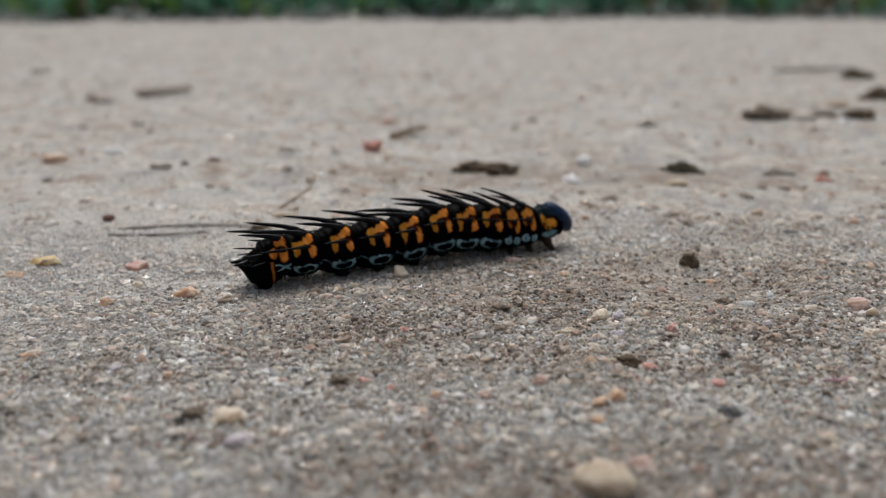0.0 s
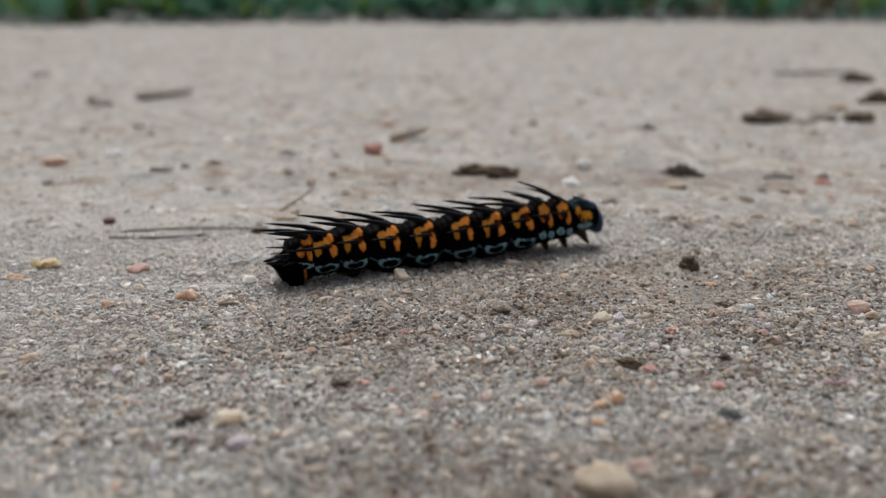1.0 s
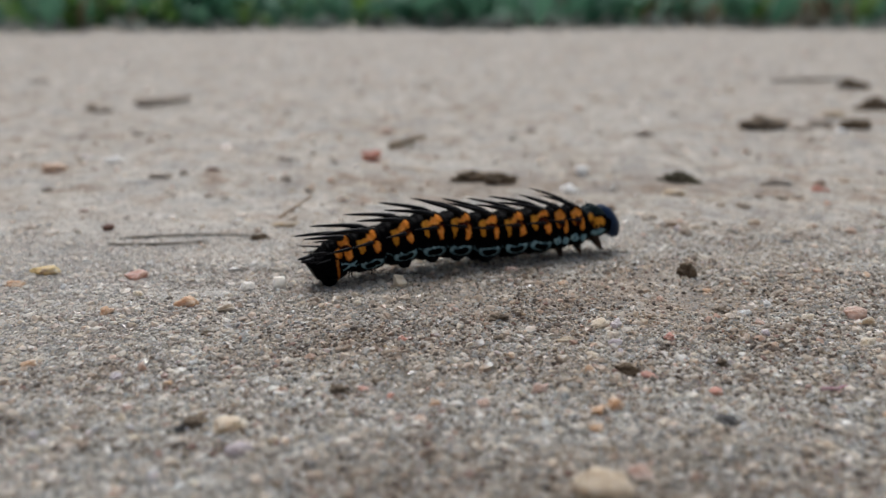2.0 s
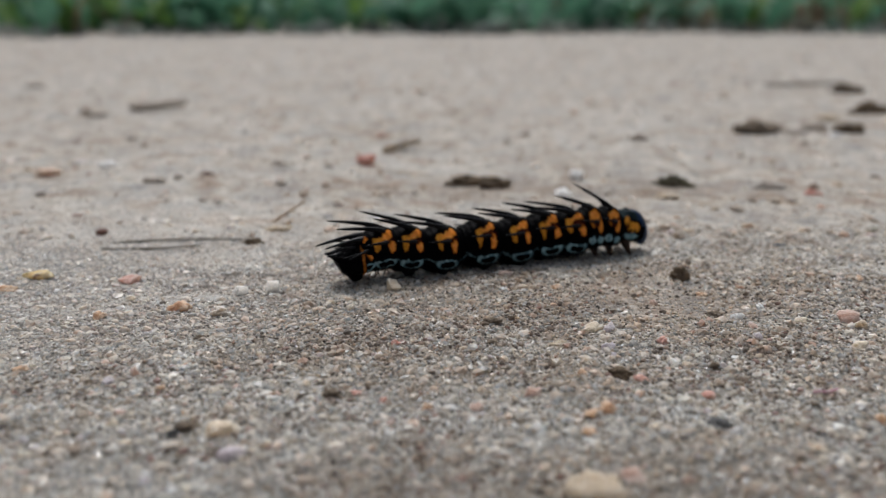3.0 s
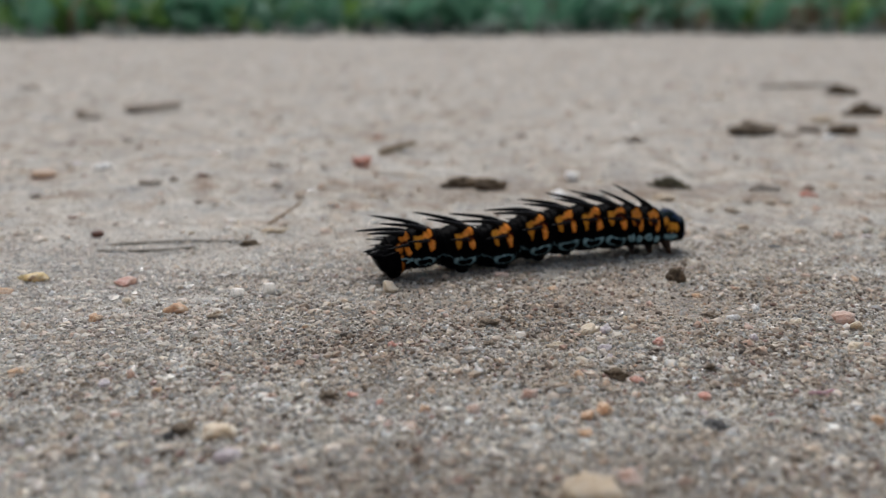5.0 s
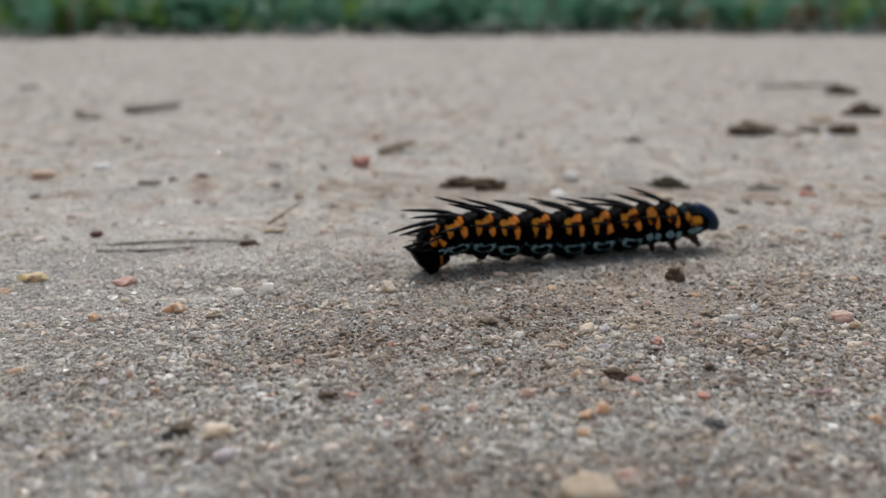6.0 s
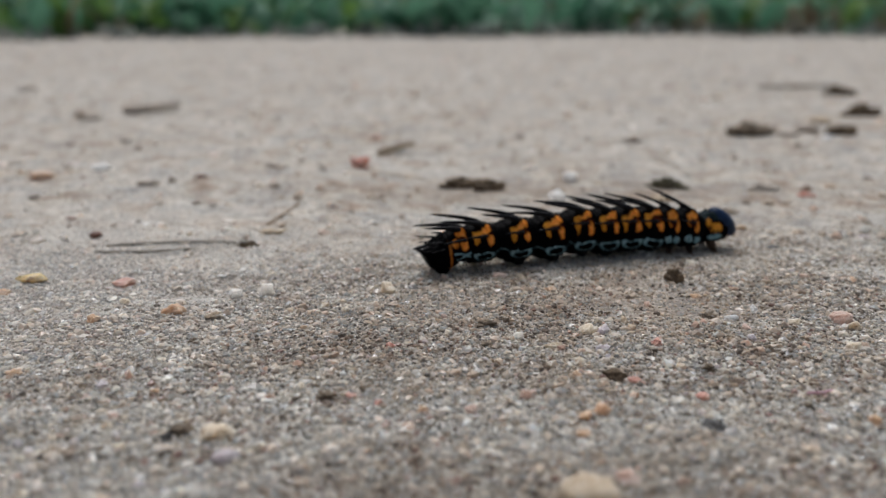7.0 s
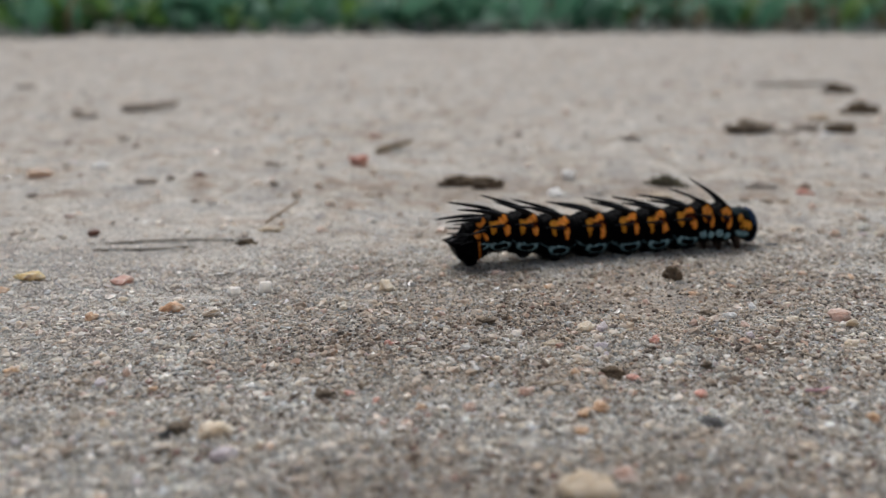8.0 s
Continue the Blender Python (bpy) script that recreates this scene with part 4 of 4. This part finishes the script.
clod("dirt_clod", -59.8, 166.6, 2.4, 1.6, 0.9, 0, FADED, "small dark crumb lying in sand", seed=62)
clod("dirt_clod", -43.2, 128.0, 2.8, 1.6, 0.9, 0, FADED, "small flat dark crumb", seed=63)
clod("dirt_clod", -26.9, 143.5, 2.0, 1.4, 0.9, 0, FADED, "tiny dark crumb lying in sand", seed=64)
clod("dirt_clod", -23.9, 128.0, 1.7, 1.2, 0.9, 0, FADED, "tiny dark brown crumb", seed=65)
stem("root", ((-10.5, 141.5, 0.1), (-0.8, 136.5, 0.1)), 0.6, DRY, "faint brown root half buried in silt", "root", seed=97, bend=0.08, flat=0.6)
stem("straw", ((-21.2, 106.0, 0.2), (-17.2, 109.5, 2.3)), 0.42, STRAW, "piece of broken straw tilting up", "straw", seed=66, bend=0.02)
pebble("pebble", -20.0, 103.0, 3.4, 1.8, 1.1, 10, TAN, "low brown stone under a straw", seed=67)
stem("stalk", ((-39.8, 96.4, 0.2), (-28.2, 97.2, 0.3)), 0.42, DARKSTEM, "long thin dark stalk lying flat", "stalk", seed=68, bend=0.06, flat=0.8)
stem("stalk", ((-39.5, 99.0, 0.05), (-22.5, 98.6, 0.2)), 0.36, DARKSTEM, "thin grey-brown stalk lying flat", "stalk", seed=69, bend=-0.05, flat=0.8)
clod("dirt_clod", -21.9, 97.8, 2.2, 0.9, 0.5, 0, DIRT, "flat dark scrap beside a stalk", seed=70)
pebble("pebble", 22.5, 133.4, 3.2, 2.6, 2.0, 0, WHITE, "white stone behind the crawl's way", seed=71, sunk=0.15)
pebble("pebble", 18.7, 120.7, 2.6, 1.8, 1.9, 0, WHITE, "white chip of quartz", seed=72, sunk=0.15)
pebble("pebble", 56.1, 122.0, 2.9, 2.0, 1.5, 0, BRICKY, "pinkish red stone lying in sand", seed=73)
clod("dirt_clod", 50.9, 126.3, 4.4, 2.2, 1.1, 0, FADED, "low olive crumb of dirt", seed=74)
clod("dirt_clod", -118.8, 255.0, 5.4, 2.6, 1.5, 0, FADED, "dark crumb far over the sand", seed=75)


# ---------------------------------------------------------------- the weedy verge
def strip_mesh(name, spots, seed, tall, wide, bow, material, leafy=False):
    """Many blades or leaves as curved, creased strips in one mesh."""
    rng = np.random.default_rng(seed)
    n, k = len(spots), 7
    h = rng.uniform(tall[0], tall[1], n)
    w = rng.uniform(wide[0], wide[1], n)
    az = rng.uniform(0, 2 * np.pi, n)
    lean = rng.uniform(bow[0], bow[1], n)
    start = rng.uniform(0.0, 0.35, n) if leafy else np.zeros(n)
    u = np.linspace(0, 1, k)
    ang = lean[:, None] * u[None] ** 1.3
    step = h[:, None] / (k - 1)
    out = np.cumsum(np.sin(ang) * step, 1) - np.sin(ang[:, :1]) * step
    up = np.cumsum(np.cos(ang) * step, 1) - np.cos(ang[:, :1]) * step + (start * h)[:, None]
    prof = np.sin(np.pi * np.clip(u * 0.94 + 0.04, 0, 1)) if leafy else (1 - u ** 2.2) * 0.95 + 0.05
    half = w[:, None] / 2 * prof[None]
    dx, dy = np.cos(az)[:, None], np.sin(az)[:, None]
    mid = np.stack([spots[:, :1] + dx * out, spots[:, 1:2] + dy * out, up - 0.004], -1)
    side = np.stack([-dy * np.ones_like(half), dx * np.ones_like(half), np.zeros_like(half)], -1) * half[..., None]
    crease = np.stack([np.zeros_like(half), np.zeros_like(half), half * 0.35], -1)
    co = np.stack([mid - side + crease, mid, mid + side + crease], 2).reshape(-1, 3)
    b = (np.arange(n) * k * 3)[:, None, None]
    i = (np.arange(k - 1) * 3)[None, :, None]
    left = np.array([0, 1, 4, 3])[None, None]
    right = np.array([1, 2, 5, 4])[None, None]
    faces = np.concatenate([(b + i + left).reshape(-1, 4), (b + i + right).reshape(-1, 4)])
    me = raw_mesh(name, co, faces)
    me.materials.append(material)
    return new(name, me)


def verge_spots(count, near, far, wide, seed, clump=0.5):
    rng = np.random.default_rng(seed)
    x = rng.uniform(-wide, wide, count * 4)
    y = near + (far - near) * rng.random(count * 4) ** 0.95
    y += 0.06 * (value_noise(x * 9, x * 0, 21) - 0.5)
    keep = value_noise(x * 14, y * 14, 31) > clump * rng.random(count * 4)
    return np.stack([x[keep], y[keep]], -1)[:count]


def make_verge_bank():
    """The dark, crumbly soil on which the weeds stand: a low bank with a frayed front edge."""
    xs, ys = np.linspace(-3.0, 3.0, 300), np.linspace(0.50, 3.2, 130)
    gx, gy = np.meshgrid(xs, ys)
    edge = 0.585 + 0.05 * (value_noise(xs * 9, xs * 0, 21) - 0.5) + 0.02 * (value_noise(xs * 40, xs * 0, 22) - 0.5)
    rise = np.clip((gy - edge[None]) / 0.16, -0.1, 1) * np.clip((2.9 - np.abs(gx) - 0.9 * value_noise(gx * 3, gy * 3, 25)) / 0.1, -0.3, 1) * np.clip((3.1 - gy - 0.7 * value_noise(gx * 2, gy * 2, 26)) / 0.1, -0.3, 1)
    gz = rise * (0.004 + 0.006 * value_noise(gx * 30, gy * 30, 23) + 0.004 * value_noise(gx * 110, gy * 110, 24)) - 0.002
    i = np.arange(gx.size).reshape(gx.shape)
    quads = np.stack([i[:-1, :-1], i[:-1, 1:], i[1:, 1:], i[1:, :-1]], -1).reshape(-1, 4)
    me = raw_mesh("verge_bank", np.stack([gx, gy, gz], -1).reshape(-1, 3), quads)
    me.materials.append(HUMUS)
    return tagged(new("verge_bank", me), "dark crumbly soil under the weeds", "ground", kind="structure")


make_verge_bank()
weedy = verge_spots(9000, 0.525, 0.95, 1.7, 6)
weedy = weedy[(weedy[:, 0] < 0.16) | (np.arange(len(weedy)) % 5 < 2)]
limy = verge_spots(3600, 0.52, 0.95, 1.2, 16, 0.9)
limy = limy[(limy[:, 0] < -0.02) | (np.arange(len(limy)) % 6 < 1)]
blades = verge_spots(7000, 0.58, 1.5, 1.9, 5)
blades = blades[(np.arange(len(blades)) % 5 < 3)]
deep = verge_spots(9000, 0.85, 2.9, 2.6, 15, 0.8)
deep = deep[value_noise(deep[:, 0] * 4, deep[:, 1] * 4, 27) < 2.4 - 0.75 * np.abs(deep[:, 0])]
tagged(strip_mesh("grass", blades, 5, (0.02, 0.12), (0.002, 0.0055), (0.2, 1.5), GRASS), "dense green grass along the edge of the sand", "grass", kind="stuff")
tagged(strip_mesh("tall_grass", deep, 15, (0.04, 0.13), (0.004, 0.010), (0.4, 1.7), GRASS), "thick tufts of green grass behind the weeds", "grass", kind="stuff")
tagged(strip_mesh("weeds", weedy, 6, (0.010, 0.036), (0.007, 0.018), (1.0, 2.2), LEAF, True), "low broad-leaved green weeds in the grass", "weeds", kind="stuff")
tagged(strip_mesh("clover", limy, 16, (0.010, 0.034), (0.006, 0.016), (1.0, 2.2), LIME, True), "yellow-green clover leaves among darker weeds", "clover", kind="stuff")
tagged(strip_mesh("verge_litter", verge_spots(2800, 0.505, 0.60, 1.2, 8, 0.8), 8, (0.004, 0.013), (0.004, 0.011), (1.3, 2.4), LITTER, True), "grey scraps of dead leaf along the verge", "litter", kind="stuff")
brown = verge_spots(1800, 0.53, 0.72, 0.95, 7, 0.95)
brown = brown[(brown[:, 0] > 0.08) | (np.arange(len(brown)) % 5 == 0)]
tagged(strip_mesh("dry_grass", brown, 7, (0.012, 0.045), (0.002, 0.006), (0.9, 2.2), DEAD), "dry brown grass at the foot of the weeds", "grass", kind="stuff")
clod("dirt_clod", -16.0, 548.0, 20.0, 12.0, 13.0, 0, FADED, "brown clod at the edge of the weeds", seed=90)


# ---------------------------------------------------------------- the crawl
# times of the crawl's keys, and for each ring of the body its way along the path and its height, in millimetres
CRAWL = {
    'tail': ((-17.8, -17.6, -17.2, -16.1, -15.0, -13.5, -12.2, -11.7, -11.7, -11.4, -10.7, -9.7, -8.5, -7.5, -6.7, -6.0, -5.7, -5.4, -5.2, -4.9, -4.2, -3.2, -2.1, -1.0, -0.0, 0.6, 0.9, 1.1, 1.2, 1.2, 1.6, 3.0, 4.5),
        (1.9, 1.9, 1.9, 1.9, 1.8, 1.8, 1.8, 1.9, 2.1, 2.2, 2.3, 2.5, 2.6, 2.4, 2.1, 2.4, 2.6, 2.5, 2.5, 2.5, 2.4, 2.4, 2.4, 2.4, 2.3, 2.3, 2.2, 2.1, 2.1, 2.1, 2.1, 2.3, 2.4)),
    'a8': ((-16.1, -16.0, -15.5, -14.6, -13.7, -12.3, -11.0, -10.2, -9.9, -9.7, -9.1, -8.1, -6.9, -6.1, -5.2, -4.4, -3.8, -3.4, -3.3, -3.3, -2.8, -2.0, -1.0, 0.1, 1.1, 2.1, 2.9, 3.2, 3.4, 3.4, 3.8, 4.8, 6.1),
        (3.8, 3.8, 3.8, 3.8, 3.8, 4.0, 4.1, 3.9, 3.9, 3.8, 3.9, 3.9, 3.9, 3.9, 3.9, 3.9, 3.9, 3.8, 3.8, 3.9, 4.0, 4.2, 4.4, 4.5, 4.5, 4.2, 4.0, 3.8, 3.8, 3.8, 3.8, 4.1, 4.4)),
    'a7': ((-13.8, -13.8, -13.3, -12.7, -11.9, -10.6, -9.2, -8.2, -7.4, -7.1, -6.9, -6.3, -5.3, -4.4, -3.3, -2.4, -1.6, -1.1, -0.9, -0.9, -0.8, -0.2, 0.7, 1.8, 2.9, 4.2, 5.2, 5.8, 5.9, 6.0, 6.2, 6.9, 7.9),
        (3.5, 3.3, 3.4, 3.5, 3.5, 4.1, 4.4, 4.1, 3.9, 3.7, 3.7, 3.9, 4.1, 4.3, 4.3, 4.2, 4.0, 3.8, 3.7, 3.8, 3.9, 4.2, 4.5, 4.8, 4.8, 4.4, 4.0, 3.8, 3.7, 3.8, 3.8, 4.1, 4.4)),
    'a6': ((-10.3, -9.8, -9.6, -9.6, -9.2, -7.8, -6.3, -5.1, -4.1, -3.3, -2.8, -2.8, -2.6, -1.7, -0.5, 0.4, 1.3, 2.3, 2.9, 3.4, 3.5, 3.6, 4.0, 4.7, 5.8, 7.2, 8.6, 9.4, 10.0, 10.4, 10.4, 10.6, 11.0),
        (3.5, 3.4, 3.5, 3.5, 3.6, 4.3, 4.9, 4.8, 4.4, 4.0, 3.8, 3.7, 3.8, 4.0, 4.2, 4.3, 4.2, 3.9, 3.6, 3.5, 3.5, 3.6, 3.9, 4.3, 4.7, 4.5, 4.1, 3.9, 3.7, 3.6, 3.7, 3.8, 4.1)),
    'a5': ((-6.7, -6.1, -6.0, -6.1, -5.8, -4.7, -3.3, -2.1, -1.0, 0.0, 0.8, 1.1, 1.1, 1.4, 2.1, 3.0, 4.1, 5.5, 6.8, 7.5, 7.8, 7.7, 7.6, 8.0, 8.6, 9.9, 11.4, 12.7, 14.0, 14.5, 14.6, 14.6, 14.7),
        (3.5, 3.4, 3.4, 3.2, 3.3, 4.0, 4.7, 4.8, 4.6, 4.1, 3.7, 3.4, 3.3, 3.3, 3.5, 4.1, 4.5, 4.2, 3.8, 3.4, 3.3, 3.3, 3.4, 3.8, 4.2, 4.4, 4.2, 4.1, 3.7, 3.5, 3.4, 3.4, 3.4)),
    'a4': ((-3.3, -2.5, -2.0, -1.9, -2.0, -1.5, -0.5, 0.6, 1.9, 3.2, 4.3, 5.1, 5.5, 5.5, 5.9, 6.5, 7.3, 8.8, 10.4, 11.2, 11.9, 12.1, 12.0, 11.9, 12.3, 13.2, 14.4, 15.9, 17.5, 18.4, 18.9, 19.1, 19.1),
        (3.6, 3.4, 3.1, 3.1, 3.2, 3.5, 4.0, 4.3, 4.4, 4.2, 3.9, 3.6, 3.4, 3.2, 3.2, 3.9, 4.4, 4.6, 4.6, 4.3, 3.9, 3.7, 3.7, 3.7, 4.0, 4.0, 3.9, 4.0, 4.0, 3.6, 3.3, 3.2, 3.3)),
    'a3': ((-0.2, 0.9, 1.8, 2.1, 2.0, 2.1, 2.7, 3.7, 5.0, 6.3, 7.6, 8.7, 9.4, 9.6, 9.7, 9.9, 10.4, 11.7, 13.2, 14.3, 15.2, 15.9, 16.1, 16.0, 16.2, 16.7, 17.6, 19.0, 20.5, 21.6, 22.5, 23.1, 23.2),
        (4.1, 3.7, 3.2, 3.2, 3.3, 3.2, 3.3, 3.7, 3.9, 4.0, 3.8, 3.5, 3.3, 3.1, 3.1, 3.3, 3.6, 4.3, 4.8, 4.5, 4.2, 3.8, 3.7, 3.6, 3.7, 3.5, 3.3, 3.7, 3.8, 3.6, 3.3, 3.1, 3.2)),
    'a2': ((2.4, 3.8, 5.0, 5.4, 5.4, 5.4, 5.8, 6.8, 8.0, 9.3, 10.7, 11.9, 12.8, 13.1, 13.1, 13.2, 13.6, 14.7, 15.9, 17.1, 18.2, 19.0, 19.5, 19.6, 19.6, 20.1, 20.9, 22.0, 23.2, 24.4, 25.5, 26.3, 26.7),
        (4.0, 3.7, 3.3, 3.3, 3.4, 3.3, 3.4, 3.6, 3.9, 4.0, 4.0, 3.8, 3.6, 3.4, 3.4, 3.5, 3.6, 4.2, 4.7, 4.6, 4.3, 4.0, 3.8, 3.8, 3.7, 3.4, 3.2, 3.5, 3.8, 3.9, 3.8, 3.4, 3.2)),
    'a1': ((5.1, 6.4, 7.7, 8.4, 8.7, 9.0, 9.2, 9.9, 10.9, 12.1, 13.5, 14.7, 15.8, 16.3, 16.4, 16.5, 17.0, 17.8, 18.8, 20.0, 21.1, 22.1, 22.8, 23.1, 23.1, 23.4, 24.2, 24.9, 25.9, 27.0, 28.0, 29.3, 30.3),
        (3.7, 3.7, 3.6, 3.7, 3.7, 3.8, 3.8, 3.9, 3.9, 3.9, 3.9, 3.8, 3.6, 3.5, 3.5, 3.5, 3.7, 4.0, 4.3, 4.3, 4.2, 4.0, 3.9, 3.8, 3.8, 3.5, 3.4, 3.5, 3.7, 3.9, 4.0, 3.7, 3.4)),
    't3': ((7.1, 8.3, 9.6, 10.4, 10.9, 11.3, 11.5, 12.0, 12.9, 14.1, 15.4, 16.7, 17.8, 18.4, 18.6, 18.8, 19.4, 20.0, 20.8, 22.0, 23.1, 24.2, 25.0, 25.4, 25.4, 25.8, 26.5, 27.1, 27.9, 29.0, 30.0, 31.3, 32.4),
        (3.2, 3.4, 3.6, 3.7, 3.8, 3.7, 3.7, 3.7, 3.7, 3.7, 3.8, 3.8, 3.8, 3.6, 3.4, 3.5, 3.6, 3.7, 3.8, 3.8, 3.8, 3.8, 3.8, 3.8, 3.8, 3.6, 3.4, 3.4, 3.4, 3.6, 3.7, 3.6, 3.5)),
    't2': ((8.9, 10.1, 11.3, 12.3, 12.9, 13.4, 13.5, 14.0, 14.8, 16.0, 17.2, 18.5, 19.7, 20.4, 20.6, 20.9, 21.4, 21.9, 22.7, 23.9, 25.1, 26.2, 27.1, 27.6, 27.8, 28.3, 29.1, 29.6, 30.3, 31.2, 32.0, 33.3, 34.4),
        (3.1, 3.2, 3.3, 3.5, 3.8, 3.8, 3.7, 3.7, 3.7, 3.7, 3.6, 3.6, 3.6, 3.5, 3.4, 3.5, 3.5, 3.4, 3.4, 3.4, 3.5, 3.5, 3.6, 3.6, 3.7, 3.5, 3.3, 3.2, 3.1, 3.0, 2.9, 3.1, 3.2)),
    't1': ((11.0, 12.1, 13.3, 14.3, 15.1, 15.7, 15.8, 16.1, 16.9, 18.0, 19.3, 20.6, 21.8, 22.5, 22.7, 23.2, 23.7, 24.0, 24.8, 26.0, 27.2, 28.4, 29.4, 30.1, 30.3, 31.0, 31.8, 32.2, 32.9, 33.6, 34.2, 35.6, 36.7),
        (2.9, 2.9, 3.0, 3.4, 3.8, 3.8, 3.8, 3.7, 3.7, 3.6, 3.5, 3.4, 3.3, 3.4, 3.4, 3.4, 3.4, 3.1, 2.9, 3.0, 3.1, 3.2, 3.3, 3.5, 3.6, 3.4, 3.1, 3.0, 2.8, 2.5, 2.1, 2.5, 2.8)),
    'head': ((12.9, 14.4, 15.6, 16.3, 16.8, 17.3, 17.7, 18.3, 19.0, 19.8, 20.8, 21.9, 23.4, 24.2, 24.8, 25.3, 25.7, 26.2, 26.7, 27.4, 28.4, 29.5, 30.6, 31.6, 32.5, 33.2, 33.9, 34.3, 34.8, 35.3, 36.1, 37.1, 38.2),
        (3.2, 2.5, 2.1, 2.6, 3.3, 3.7, 3.9, 3.8, 3.4, 3.1, 2.7, 2.5, 2.8, 3.4, 3.8, 3.7, 3.5, 3.3, 3.1, 2.8, 3.0, 3.4, 3.7, 3.9, 3.7, 3.6, 3.5, 3.4, 3.1, 2.4, 1.9, 2.1, 2.3)),
}
# how far the head hangs down, in degrees
NOD = (2, 16, 25, 22, 17, 10, 6, 8, 14, 21, 27, 30, 27, 14, 4, 6, 7, 7, 7, 14, 13, 12, 10, 8, 0, 2, 4, 4, 4, 11, 22, 28, 34)
# from a ring's lower orange patch to the ring's middle: back along the body, and down
MIDDLE = {"tail": (0.0, 0.0), "a8": (0.35, 1.2), "t3": (0.3, 0.9), "t2": (0.15, 0.75), "t1": (0.0, 0.45), "head": (0.0, 0.0)}


def motions():
    names = list(CRAWL)
    times = [0.25 * i for i in range(33)]

    def middle(name, i):
        back, down = MIDDLE.get(name, (0.65, 0.95))
        s, z = CRAWL[name]
        return s[i] - back * 0.95, z[i] - down

    def base_pose(i):
        x, _ = middle("a4", i)
        return pose(x * MM, path_y(x) * MM, 0)

    walk(caterpillar, [(t, base_pose(i)) for i, t in enumerate(times)])
    for k, name in enumerate(names):
        rows = []
        for i, t in enumerate(times):
            x, z = middle(name, i)
            turn = math.atan(path_slope(x))
            tilt = 0.0
            if name not in ("tail", "head"):
                a = middle(names[max(1, k - 1)], i)
                b = middle(names[min(len(names) - 2, k + 1)], i)
                tilt = 1.05 * math.atan2(b[1] - a[1], (b[0] - a[0]) / math.cos(turn))
            nod = NOD[i] * {"head": 1.0, "t1": 0.5, "t2": 0.28, "t3": 0.12, "a1": 0.1}.get(name, 0.0)
            m = pose(x * MM, path_y(x) * MM, z * MM, 0, 0, math.degrees(turn)) @ pose(0, 0, 0, 0, nod - math.degrees(tilt), 0)
            rows.append((t, base_pose(i).inverted() @ m))
        walk(rings[name], rows)


motions()
